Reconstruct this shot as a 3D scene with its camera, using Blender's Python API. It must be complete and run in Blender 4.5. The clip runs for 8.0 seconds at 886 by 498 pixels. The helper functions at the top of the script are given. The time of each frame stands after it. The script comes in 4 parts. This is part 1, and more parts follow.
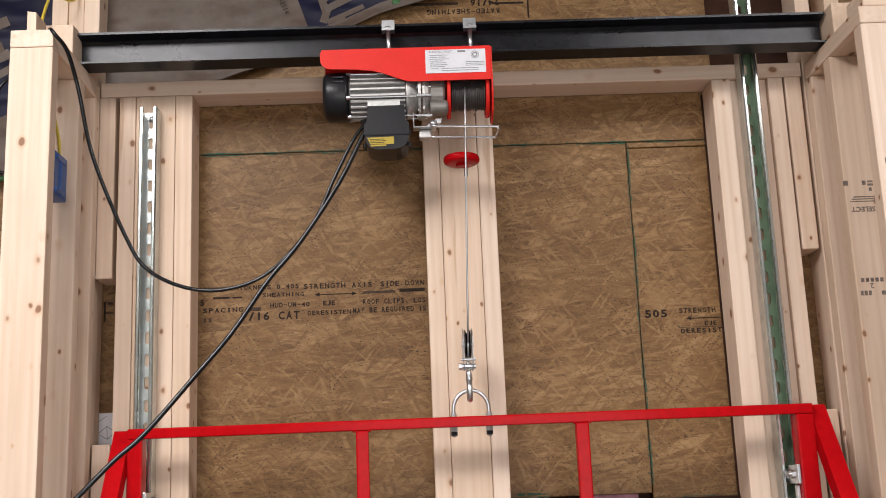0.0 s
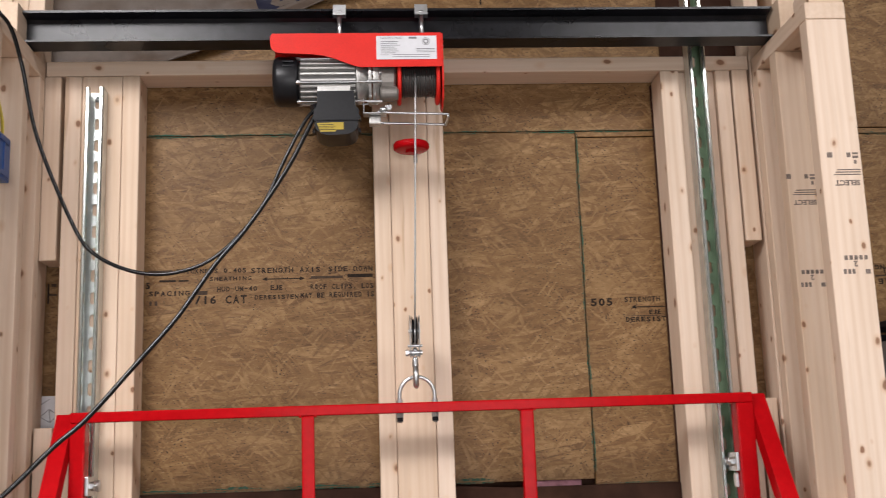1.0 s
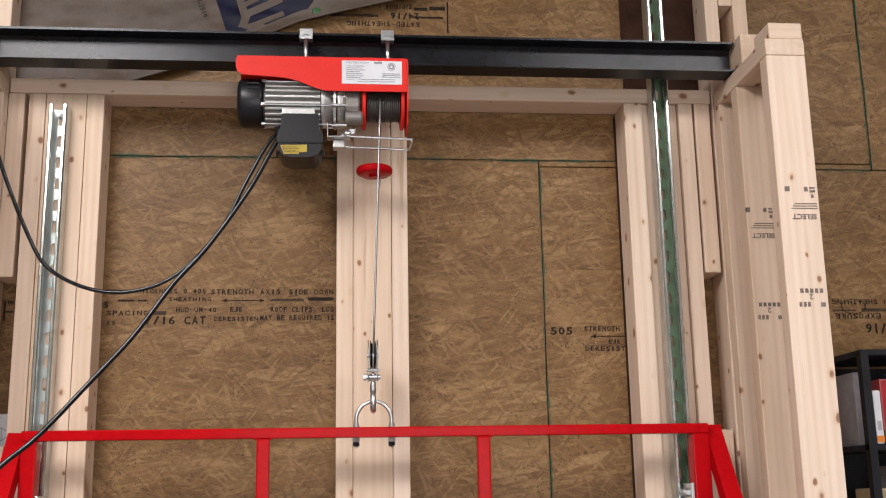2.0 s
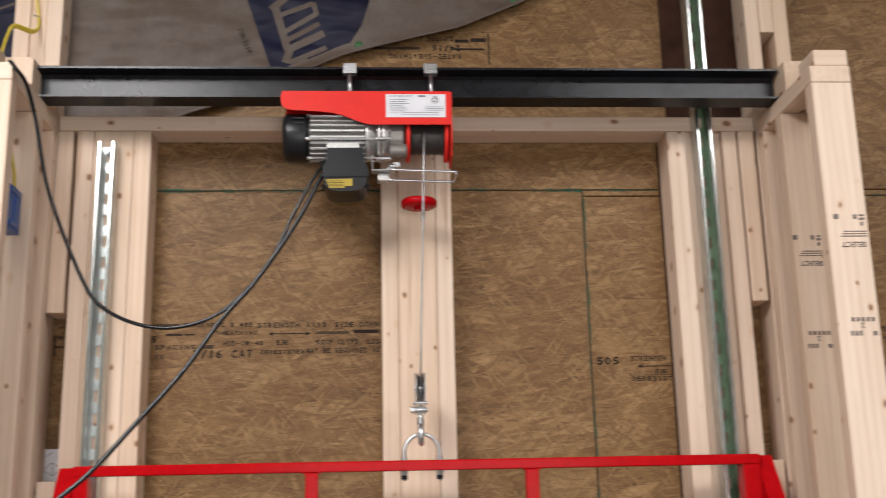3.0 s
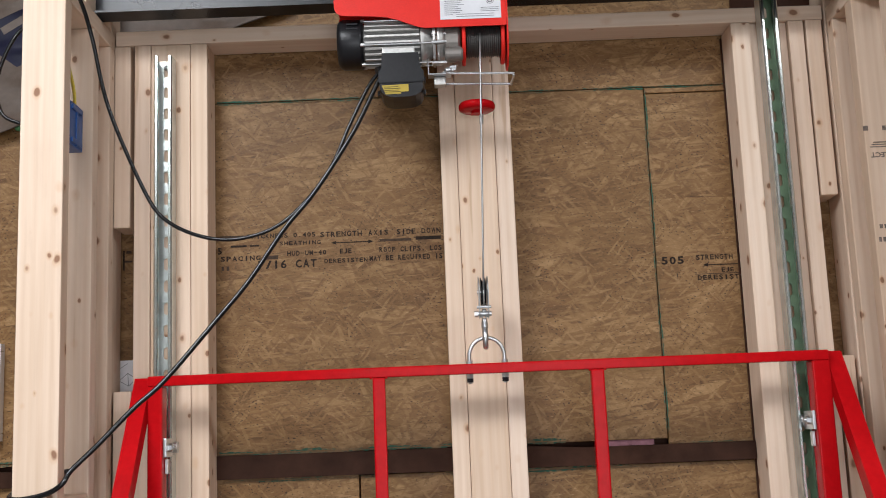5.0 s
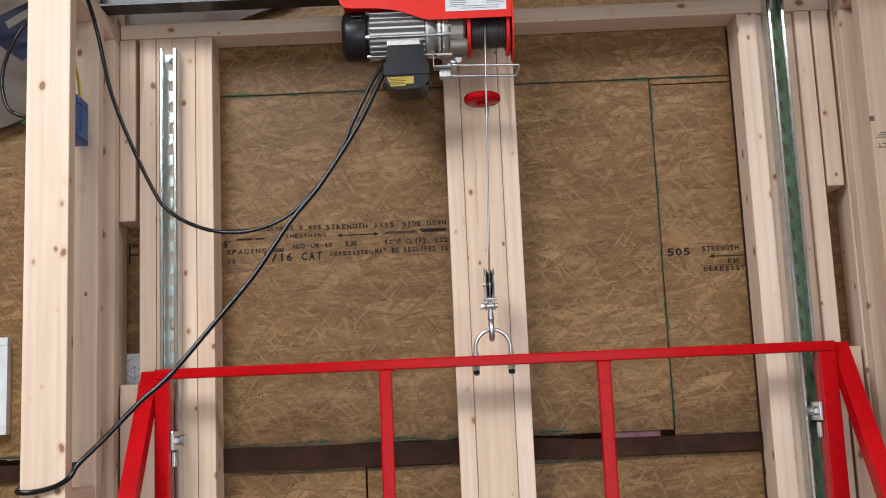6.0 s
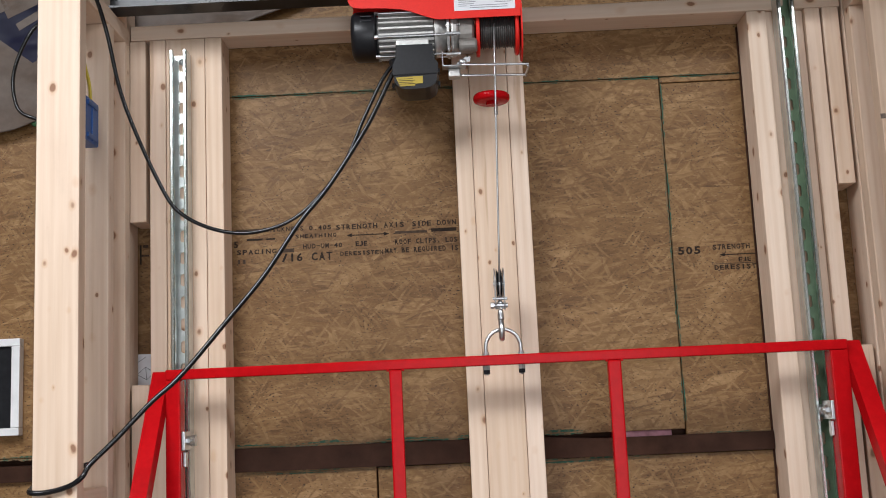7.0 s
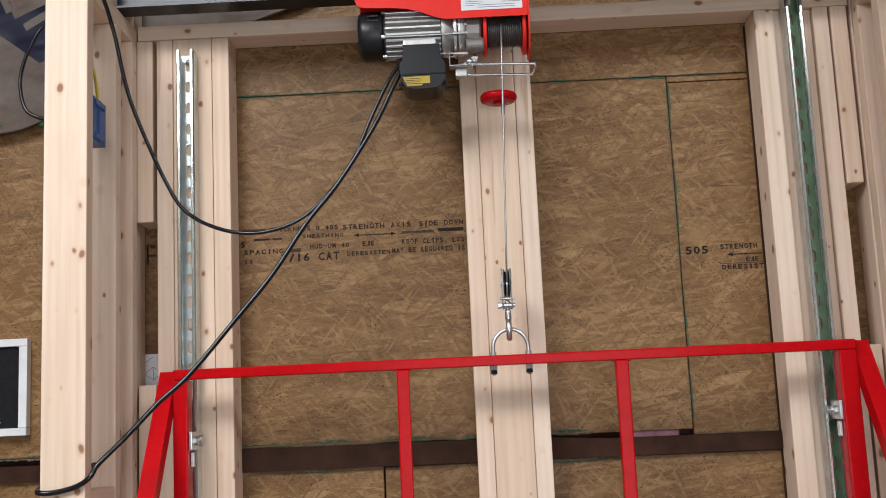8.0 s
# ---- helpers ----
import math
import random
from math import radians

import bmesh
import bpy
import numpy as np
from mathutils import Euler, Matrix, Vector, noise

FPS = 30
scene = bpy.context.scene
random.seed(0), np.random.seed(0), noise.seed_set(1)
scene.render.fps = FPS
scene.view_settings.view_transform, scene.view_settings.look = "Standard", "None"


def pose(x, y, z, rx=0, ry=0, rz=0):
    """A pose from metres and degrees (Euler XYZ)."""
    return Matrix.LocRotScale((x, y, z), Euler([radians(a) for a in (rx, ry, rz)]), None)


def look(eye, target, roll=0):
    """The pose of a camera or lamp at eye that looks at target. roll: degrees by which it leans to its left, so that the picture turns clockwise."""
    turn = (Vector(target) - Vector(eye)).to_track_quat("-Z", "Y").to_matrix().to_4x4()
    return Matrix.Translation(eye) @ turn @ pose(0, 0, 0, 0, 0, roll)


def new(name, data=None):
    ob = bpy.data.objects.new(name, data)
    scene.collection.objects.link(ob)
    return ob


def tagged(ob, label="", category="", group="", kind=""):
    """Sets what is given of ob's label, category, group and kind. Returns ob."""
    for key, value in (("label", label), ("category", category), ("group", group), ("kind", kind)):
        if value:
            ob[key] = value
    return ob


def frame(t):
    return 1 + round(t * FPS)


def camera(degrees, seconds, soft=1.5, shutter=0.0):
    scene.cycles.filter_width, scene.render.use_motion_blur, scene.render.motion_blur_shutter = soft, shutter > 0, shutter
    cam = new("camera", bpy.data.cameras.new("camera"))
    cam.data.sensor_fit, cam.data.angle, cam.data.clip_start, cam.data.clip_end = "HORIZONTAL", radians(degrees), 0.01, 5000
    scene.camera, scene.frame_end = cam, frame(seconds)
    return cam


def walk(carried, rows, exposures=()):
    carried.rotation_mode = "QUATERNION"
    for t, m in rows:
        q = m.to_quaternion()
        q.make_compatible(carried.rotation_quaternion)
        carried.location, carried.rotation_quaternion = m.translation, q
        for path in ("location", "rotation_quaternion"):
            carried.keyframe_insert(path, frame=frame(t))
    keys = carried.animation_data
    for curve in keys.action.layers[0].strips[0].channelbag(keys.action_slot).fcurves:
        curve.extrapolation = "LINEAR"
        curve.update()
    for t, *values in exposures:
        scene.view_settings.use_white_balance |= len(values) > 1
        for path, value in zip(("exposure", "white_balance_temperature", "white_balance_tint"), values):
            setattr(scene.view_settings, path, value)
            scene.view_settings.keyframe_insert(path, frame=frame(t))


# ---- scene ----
cam = camera(44.1, 8.0, soft=1.0, shutter=0.4)
PATH = [
    (0, (-0.112, -2.47, 1.509), (-0.059, -0.516, 1.931), -2.3),
    (0.5, (-0.117, -2.471, 1.511), (-0.053, -0.515, 1.924), -2.3),
    (0.7, (-0.1118, -2.474, 1.515), (-0.03672, -0.5159, 1.92), -2.15),
    (1, (-0.104, -2.479, 1.52), (0.036, -0.521, 1.905), -2),
    (1.5, (-0.093, -2.48, 1.511), (0.073, -0.525, 1.898), -2),
    (1.7, (-0.073, -2.48, 1.498), (0.098, -0.529, 1.906), -1.4),
    (2.8, (-0.105, -2.485, 1.523), (0.109, -0.555, 2.003), -1),
    (2.9, (-0.106, -2.485, 1.522), (0.06768, -0.5533, 2.003), -1.2),
    (3, (-0.107, -2.485, 1.522), (0.024, -0.549, 2.006), -1.3),
    (3.1, (-0.1086, -2.484, 1.523), (-0.02303, -0.5434, 2.006), -1.55),
    (3.2, (-0.1102, -2.483, 1.523), (-0.07207, -0.54, 2.007), -1.9),
    (3.3, (-0.1118, -2.482, 1.524), (-0.08932, -0.5401, 2.009), -2.1),
    (3.5, (-0.115, -2.48, 1.525), (-0.121, -0.54, 2.012), -2.7),
    (4, (-0.093, -2.479, 1.527), (-0.132, -0.542, 2.021), -3.3),
    (4.5, (-0.096, -2.478, 1.523), (-0.123, -0.541, 2.02), -3),
    (4.6, (-0.096, -2.48, 1.516), (-0.117, -0.544, 2.015), -3.1),
    (4.7, (-0.097, -2.507, 1.501), (-0.108, -0.558, 1.95), -2.7),
    (4.8, (-0.097, -2.494, 1.499), (-0.093, -0.525, 1.853), -2.6),
    (5, (-0.095, -2.473, 1.517), (-0.088, -0.499, 1.84), -2.3),
    (5.2, (-0.1, -2.472, 1.532), (-0.084, -0.494, 1.832), -2.4),
    (6.3, (-0.098, -2.472, 1.512), (-0.108, -0.497, 1.825), -2.6),
    (6.5, (-0.094, -2.471, 1.517), (-0.109, -0.495, 1.827), -2.7),
    (7, (-0.094, -2.472, 1.519), (-0.117, -0.496, 1.827), -2.6),
    (7.5, (-0.091, -2.472, 1.52), (-0.118, -0.496, 1.827), -2.6),
    (8, (-0.099, -2.47, 1.521), (-0.131, -0.494, 1.828), -2.6),
]
walk(cam, [(t, look(eye, target, roll)) for t, eye, target, roll in PATH], [(0, 0.0, 6500, 10), (1.7, 0.0, 6500, 10), (4.5, -0.05, 6250, 6), (5.2, -0.08, 6080, 6), (8, -0.10, 6080, 6)])

# ---- light ----
world = bpy.data.worlds.new("room_ambient")
scene.world = world
world.use_nodes = True
world.node_tree.nodes["Background"].inputs[0].default_value = (0.9, 0.95, 1.0, 1)
world.node_tree.nodes["Background"].inputs[1].default_value = 0.02


def lamp(name, eye, target, sx, sy, watts, color):
    data = bpy.data.lights.new(name, "AREA")
    data.shape, data.size, data.size_y, data.energy, data.color = "RECTANGLE", sx, sy, watts, color
    ob = new(name, data)
    ob.matrix_world = look(eye, target)
    return ob


KEY = (-1.3, -2.5, 3.44)
FILL = (1.7, -2.2, 3.44)
WARM = (1.0, 0.968, 0.975)
lamp("unseen_ceiling_lamp", KEY, (-1.3, -2.47, 2.2), 1.0, 2.0, 140, WARM)
# second ceiling lamp, added as fill for the right side
lamp("unseen_ceiling_lamp", FILL, (1.7, -2.19, 2.2), 1.6, 0.5, 62, WARM)
# soft frontal fill added behind the camera, set in a made-up doorway
lamp("added_front_fill", (0.4, -5.98, 1.25), (0.1, 0.0, 1.8), 2.4, 2.1, 90, (1.0, 0.968, 0.985))


# ---- material tools ----
def tree(name):
    m = bpy.data.materials.new(name)
    m.use_nodes = True
    nt = m.node_tree
    return m, nt, nt.nodes["Principled BSDF"]


def node(nt, kind, **values):
    n = nt.nodes.new(kind)
    for key, value in values.items():
        if key in n.inputs:
            n.inputs[key].default_value = value
    return n


def math_node(nt, op, a, b=0.0, clamp=False):
    n = nt.nodes.new("ShaderNodeMath")
    n.operation, n.use_clamp = op, clamp
    for slot, v in ((0, a), (1, b)):
        if isinstance(v, (int, float)):
            n.inputs[slot].default_value = v
        else:
            nt.links.new(v, n.inputs[slot])
    return n.outputs[0]


def ramp(nt, fac, stops):
    n = nt.nodes.new("ShaderNodeValToRGB")
    while len(n.color_ramp.elements) < len(stops):
        n.color_ramp.elements.new(0.5)
    for e, (p, c) in zip(n.color_ramp.elements, stops):
        e.position = p
        e.color = (*c, 1) if len(c) == 3 else c
    nt.links.new(fac, n.inputs[0])
    return n.outputs[0]


def mix(nt, fac, a, b, blend="MIX"):
    n = nt.nodes.new("ShaderNodeMix")
    n.data_type, n.blend_type = "RGBA", blend
    for slot, v in ((0, fac), (6, a), (7, b)):
        if isinstance(v, (int, float)):
            n.inputs[slot].default_value = v
        elif isinstance(v, tuple):
            n.inputs[slot].default_value = (*v, 1)
        else:
            nt.links.new(v, n.inputs[slot])
    return n.outputs[2]


def coords(nt, scale=(1, 1, 1), rot=(0, 0, 0), shift=True, src="Object"):
    tc = nt.nodes.new("ShaderNodeTexCoord")
    out = tc.outputs[src]
    if shift:
        info = nt.nodes.new("ShaderNodeObjectInfo")
        comb = nt.nodes.new("ShaderNodeCombineXYZ")
        for i, k in enumerate((17.0, 31.0, 53.0)):
            nt.links.new(math_node(nt, "MULTIPLY", info.outputs["Random"], k), comb.inputs[i])
        add = nt.nodes.new("ShaderNodeVectorMath")
        nt.links.new(out, add.inputs[0])
        nt.links.new(comb.outputs[0], add.inputs[1])
        out = add.outputs[0]
    mp = nt.nodes.new("ShaderNodeMapping")
    mp.inputs["Scale"].default_value = scale
    mp.inputs["Rotation"].default_value = rot
    nt.links.new(out, mp.inputs[0])
    return mp.outputs[0]


def noise_tex(nt, vec, scale, detail=4.0, rough=0.55):
    n = node(nt, "ShaderNodeTexNoise", Scale=scale, Detail=detail, Roughness=rough)
    nt.links.new(vec, n.inputs["Vector"])
    return n.outputs[0]


def bump(nt, bsdf, height, strength, distance):
    b = node(nt, "ShaderNodeBump", Strength=strength, Distance=distance)
    nt.links.new(height, b.inputs["Height"])
    nt.links.new(b.outputs[0], bsdf.inputs["Normal"])


def pine():
    """Planed softwood: long grain, growth rings, knots; each board takes its own cut and tone."""
    m, nt, bs = tree("pine_lumber")
    fine = noise_tex(nt, coords(nt, (90, 90, 3.0)), 1.0, 4, 0.6)
    wave = node(nt, "ShaderNodeTexWave", Scale=4.0, Distortion=5.0, Detail=2.0)
    wave.inputs["Detail Scale"].default_value = 0.6
    nt.links.new(coords(nt, (4.2, 3.6, 0.16)), wave.inputs["Vector"])
    broad = noise_tex(nt, coords(nt, (9, 9, 1.4)), 1.0, 3, 0.5)
    col = ramp(nt, fine, [(0.25, (0.700, 0.562, 0.452)), (0.75, (0.800, 0.674, 0.568))])
    ring = ramp(nt, wave.outputs[0], [(0.35, (1, 1, 1)), (0.95, (0.92, 0.87, 0.80))])
    col = mix(nt, math_node(nt, "MULTIPLY", noise_tex(nt, coords(nt, (6, 6, 0.7)), 1.0, 2), 0.75), col, ring, "MULTIPLY")
    tone = ramp(nt, broad, [(0.3, (0.88, 0.83, 0.77)), (0.7, (1.04, 1.02, 1.0))])
    col = mix(nt, 1.0, col, tone, "MULTIPLY")
    info = nt.nodes.new("ShaderNodeObjectInfo")
    per = ramp(nt, info.outputs["Random"], [(0.0, (0.95, 0.90, 0.84)), (0.5, (1.0, 0.975, 0.95)), (1.0, (1.03, 1.02, 1.02))])
    col = mix(nt, 1.0, col, per, "MULTIPLY")
    # knots with a dark core and a tan halo
    vor = node(nt, "ShaderNodeTexVoronoi", Scale=1.0)
    warp = nt.nodes.new("ShaderNodeVectorMath")
    wob = node(nt, "ShaderNodeTexNoise", Scale=30.0, Detail=2.0)
    base = coords(nt, (1, 1, 1))
    nt.links.new(base, wob.inputs["Vector"])
    sc = nt.nodes.new("ShaderNodeVectorMath")
    sc.operation = "SCALE"
    sc.inputs[3].default_value = 0.008
    nt.links.new(wob.outputs[1], sc.inputs[0])
    nt.links.new(base, warp.inputs[0])
    nt.links.new(sc.outputs[0], warp.inputs[1])
    mp = nt.nodes.new("ShaderNodeMapping")
    mp.inputs["Scale"].default_value = (22, 22, 15)
    nt.links.new(warp.outputs[0], mp.inputs[0])
    nt.links.new(mp.outputs[0], vor.inputs["Vector"])
    rnd = nt.nodes.new("ShaderNodeSeparateColor")
    nt.links.new(vor.outputs["Color"], rnd.inputs[0])
    size = math_node(nt, "MULTIPLY_ADD", math_node(nt, "POWER", rnd.outputs[0], 2.5), 1.15)
    size.node.inputs[2].default_value = 0.74
    dist = math_node(nt, "DIVIDE", vor.outputs["Distance"], size)
    halo = ramp(nt, dist, [(0.095, (1, 1, 1)), (0.175, (0, 0, 0))])
    core = ramp(nt, dist, [(0.075, (1, 1, 1)), (0.110, (0, 0, 0))])
    col = mix(nt, math_node(nt, "MULTIPLY", halo, 0.42), col, (0.54, 0.29, 0.13))
    col = mix(nt, math_node(nt, "MULTIPLY", core, 0.78), col, (0.17, 0.060, 0.026))
    streak = ramp(nt, noise_tex(nt, coords(nt, (26, 26, 1.6)), 1.0, 3, 0.6), [(0.685, (0, 0, 0)), (0.74, (1, 1, 1))])
    col = mix(nt, math_node(nt, "MULTIPLY", streak, 0.55), col, (0.40, 0.235, 0.13))
    # scuffs
    dirt = ramp(nt, noise_tex(nt, coords(nt, (5, 5, 2)), 3.0, 6, 0.7), [(0.56, (0, 0, 0)), (0.74, (1, 1, 1))])
    col = mix(nt, math_node(nt, "MULTIPLY", dirt, 0.12), col, (0.42, 0.33, 0.26))
    nt.links.new(col, bs.inputs["Base Color"])
    bs.inputs["Roughness"].default_value = 0.58
    bs.inputs["Specular IOR Level"].default_value = 0.25
    bump(nt, bs, math_node(nt, "ADD", fine, math_node(nt, "MULTIPLY", wave.outputs[0], 0.6)), 0.22, 0.0012)
    return m


def osb(name="oriented_strand_board"):
    """Pressed wood strands: layers of slim random flakes at many angles, dark resin specks, rough relief."""
    m, nt, bs = tree(name)
    col, relief = None, None
    tones = [(0.18, (0.084, 0.040, 0.014)), (0.38, (0.168, 0.087, 0.031)), (0.58, (0.203, 0.112, 0.042)), (0.85, (0.325, 0.199, 0.090))]
    layers = ((0.10, 8, 46, 0.0), (0.65, 10, 60, 0.40), (-0.50, 10, 56, 0.40), (0.25, 11, 80, 0.45), (1.9, 15, 90, 0.62), (-0.2, 13, 110, 0.50), (0.9, 18, 150, 0.68), (-0.8, 18, 160, 0.68), (0.1, 20, 190, 0.66))
    for i, (ang, along, across, keep) in enumerate(layers):
        # strands lie in the board's plane: bend, turn about its normal, then stretch
        flat = coords(nt, (1, 0.0, 1))
        warp = node(nt, "ShaderNodeTexNoise", Scale=5.0 + i, Detail=1.0)
        nt.links.new(flat, warp.inputs["Vector"])
        sc = nt.nodes.new("ShaderNodeVectorMath")
        sc.operation = "SCALE"
        sc.inputs[3].default_value = 0.022
        nt.links.new(warp.outputs[1], sc.inputs[0])
        add = nt.nodes.new("ShaderNodeVectorMath")
        nt.links.new(flat, add.inputs[0])
        nt.links.new(sc.outputs[0], add.inputs[1])
        turn = nt.nodes.new("ShaderNodeMapping")
        turn.inputs["Rotation"].default_value = (0, ang, 0)
        nt.links.new(add.outputs[0], turn.inputs[0])
        mp = nt.nodes.new("ShaderNodeMapping")
        mp.inputs["Scale"].default_value = (along, 0.0, across)
        mp.inputs["Location"].default_value = (i * 3.7, 0, i * 5.1)
        nt.links.new(turn.outputs[0], mp.inputs[0])
        vor = node(nt, "ShaderNodeTexVoronoi", Scale=1.0, Randomness=1.0)
        nt.links.new(mp.outputs[0], vor.inputs["Vector"])
        sep = nt.nodes.new("ShaderNodeSeparateColor")
        nt.links.new(vor.outputs["Color"], sep.inputs[0])
        grain = noise_tex(nt, mp.outputs[0], 1.6, 4, 0.7)
        value = math_node(nt, "ADD", math_node(nt, "MULTIPLY", sep.outputs[0], 0.52), math_node(nt, "MULTIPLY", grain, 0.58))
        layer = ramp(nt, value, tones)
        height = math_node(nt, "ADD", math_node(nt, "MULTIPLY", sep.outputs[2], 0.7), math_node(nt, "MULTIPLY", grain, 0.3))
        if col is None:
            col, relief = layer, height
        else:
            mask = math_node(nt, "GREATER_THAN", sep.outputs[1], keep)
            cover = 0.80 if i < 4 else 0.64
            edge = math_node(nt, "MULTIPLY", mask, ramp(nt, vor.outputs["Distance"], [(0.34, (cover,) * 3), (0.62, (0.0, 0.0, 0.0))]))
            col = mix(nt, edge, col, layer)
            n = nt.nodes.new("ShaderNodeMix")
            nt.links.new(edge, n.inputs[0])
            nt.links.new(relief, n.inputs[2])
            nt.links.new(height, n.inputs[3])
            relief = n.outputs[0]
    flecks = ((0.3, 42.0, 3.6, 0.655, 0.69, 0.75, (0.080, 0.042, 0.020)), (-0.6, 38.0, 4.0, 0.67, 0.71, 0.7, (0.070, 0.040, 0.022)), (-0.5, 50.0, 5.0, 0.63, 0.68, 0.46, (0.42, 0.275, 0.150)), (0.8, 62.0, 5.0, 0.63, 0.69, 0.44, (0.42, 0.28, 0.155)), (1.9, 70.0, 4.5, 0.64, 0.69, 0.38, (0.40, 0.265, 0.150)))
    for ang, freq, thin, lo, hi, amount, tint in flecks:
        fleck = ramp(nt, noise_tex(nt, coords(nt, (1, 0.0, thin), (0, ang, 0)), freq, 3, 0.6), [(lo, (0, 0, 0)), (hi, (1, 1, 1))])
        col = mix(nt, math_node(nt, "MULTIPLY", fleck, amount), col, tint)
    # small dark specks of bark and resin, in loose clusters
    where = ramp(nt, noise_tex(nt, coords(nt, (1, 0.0, 1)), 9.0, 2, 0.5), [(0.42, (0.25, 0.25, 0.25)), (0.62, (1, 1, 1))])
    speck = ramp(nt, noise_tex(nt, coords(nt, (1, 0.0, 1.7), (0, 0.25, 0)), 165.0, 1, 0.4), [(0.640, (0, 0, 0)), (0.680, (1, 1, 1))])
    col = mix(nt, math_node(nt, "MULTIPLY", math_node(nt, "MULTIPLY", speck, where), 0.95), col, (0.028, 0.014, 0.008))
    cloud = ramp(nt, noise_tex(nt, coords(nt, (1, 1, 1)), 3.2, 4, 0.55), [(0.3, (0.84, 0.81, 0.76)), (0.7, (1.06, 1.05, 1.04))])
    col = mix(nt, 1.0, col, cloud, "MULTIPLY")
    nt.links.new(col, bs.inputs["Base Color"])
    bs.inputs["Roughness"].default_value = 0.48
    bs.inputs["Specular IOR Level"].default_value = 0.26
    bump(nt, bs, relief, 0.5, 0.002)
    return m


def coated(name, color, rough=0.4, metal=0.0, vary=0.15, scale=40.0, relief=0.05, coat=0.0, spec=0.5):
    """Painted, moulded or bare metal surface with fine mottling, smudged gloss and a little relief."""
    m, nt, bs = tree(name)
    vec = coords(nt)
    a = noise_tex(nt, vec, scale, 5, 0.6)
    b = noise_tex(nt, vec, scale * 0.12, 3, 0.5)
    lo = tuple(c * (1 - vary) for c in color)
    hi = tuple(min(1, c * (1 + vary)) for c in color)
    c1 = ramp(nt, a, [(0.3, lo), (0.7, hi)])
    c2 = ramp(nt, b, [(0.3, (1 - vary,) * 3), (0.7, (1.0, 1.0, 1.0))])
    nt.links.new(mix(nt, 1.0, c1, c2, "MULTIPLY"), bs.inputs["Base Color"])
    r = nt.nodes.new("ShaderNodeMapRange")
    r.inputs["To Min"].default_value, r.inputs["To Max"].default_value = rough * 0.75, min(1, rough * 1.3)
    nt.links.new(b, r.inputs[0])
    nt.links.new(r.outputs[0], bs.inputs["Roughness"])
    bs.inputs["Metallic"].default_value = metal
    bs.inputs["Coat Weight"].default_value = coat
    bs.inputs["Coat Roughness"].default_value = 0.15
    bs.inputs["Specular IOR Level"].default_value = spec
    if relief:
        bump(nt, bs, a, relief, 0.001)
    return m


def wrap_cloth(name, color):
    """Thin creased sheet: broad folds, sharp small wrinkles and water stains."""
    m, nt, bs = tree(name)
    folds = noise_tex(nt, coords(nt, (1.0, 1.0, 2.2), (0, 0.5, 0)), 4.0, 2, 0.5)
    wrinkle = nt.nodes.new("ShaderNodeTexNoise")
    wrinkle.noise_type = "RIDGED_MULTIFRACTAL"
    wrinkle.inputs["Scale"].default_value = 7.0
    wrinkle.inputs["Detail"].default_value = 4.0
    nt.links.new(coords(nt, (1, 1, 1.8), (0, -0.4, 0)), wrinkle.inputs["Vector"])
    stain = ramp(nt, noise_tex(nt, coords(nt), 5.0, 4, 0.55), [(0.40, (1, 1, 1)), (0.66, (0.74, 0.64, 0.56))])
    fine = ramp(nt, noise_tex(nt, coords(nt), 60.0, 3, 0.6), [(0.3, tuple(c * 0.9 for c in color)), (0.7, tuple(c * 1.1 for c in color))])
    nt.links.new(mix(nt, 1.0, fine, stain, "MULTIPLY"), bs.inputs["Base Color"])
    bs.inputs["Roughness"].default_value = 0.5
    bs.inputs["Specular IOR Level"].default_value = 0.2
    bump(nt, bs, math_node(nt, "ADD", math_node(nt, "MULTIPLY", folds, 3.0), math_node(nt, "MULTIPLY", wrinkle.outputs[0], 0.16)), 0.8, 0.02)
    return m


def worn_seal():
    """Thin green edge paint, rubbed through to the board in many small spots."""
    m, nt, bs = tree("green_edge_seal")
    patch = noise_tex(nt, coords(nt), 110.0, 4, 0.65)
    broad = noise_tex(nt, coords(nt), 7.0, 2, 0.5)
    keep = math_node(nt, "ADD", math_node(nt, "MULTIPLY", patch, 0.6), math_node(nt, "MULTIPLY", broad, 0.5))
    col = ramp(nt, keep, [(0.50, (0.190, 0.122, 0.064)), (0.57, (0.046, 0.092, 0.060)), (0.70, (0.016, 0.090, 0.060))])
    nt.links.new(col, bs.inputs["Base Color"])
    bs.inputs["Roughness"].default_value = 0.7
    bs.inputs["Specular IOR Level"].default_value = 0.15
    bump(nt, bs, patch, 0.2, 0.001)
    return m


PINE = pine()
OSB = osb()
RED = coated("red_enamel", (0.46, 0.004, 0.007), 0.18, 0, 0.10, 60, 0.03, spec=0.07)
RED_COVER = coated("red_powder_coat", (0.70, 0.022, 0.014), 0.45, 0, 0.06, 300, 0.05, spec=0.25)
STEEL_BLACK = coated("mill_scale_steel", (0.012, 0.012, 0.015), 0.27, 0.0, 0.55, 25, 0.14, spec=0.27)
ZINC = coated("zinc_plate", (0.60, 0.61, 0.62), 0.33, 1.0, 0.12, 90, 0.05)
CHROME_GREEN = coated("green_chromate_strut", (0.20, 0.30, 0.18), 0.42, 0.3, 0.25, 22, 0.05)
LIP = coated("bright_strut_lip", (0.70, 0.74, 0.71), 0.24, 1.0, 0.1, 30, 0.04)
GALV = coated("galvanised_strut", (0.70, 0.73, 0.71), 0.34, 0.9, 0.14, 30, 0.05)
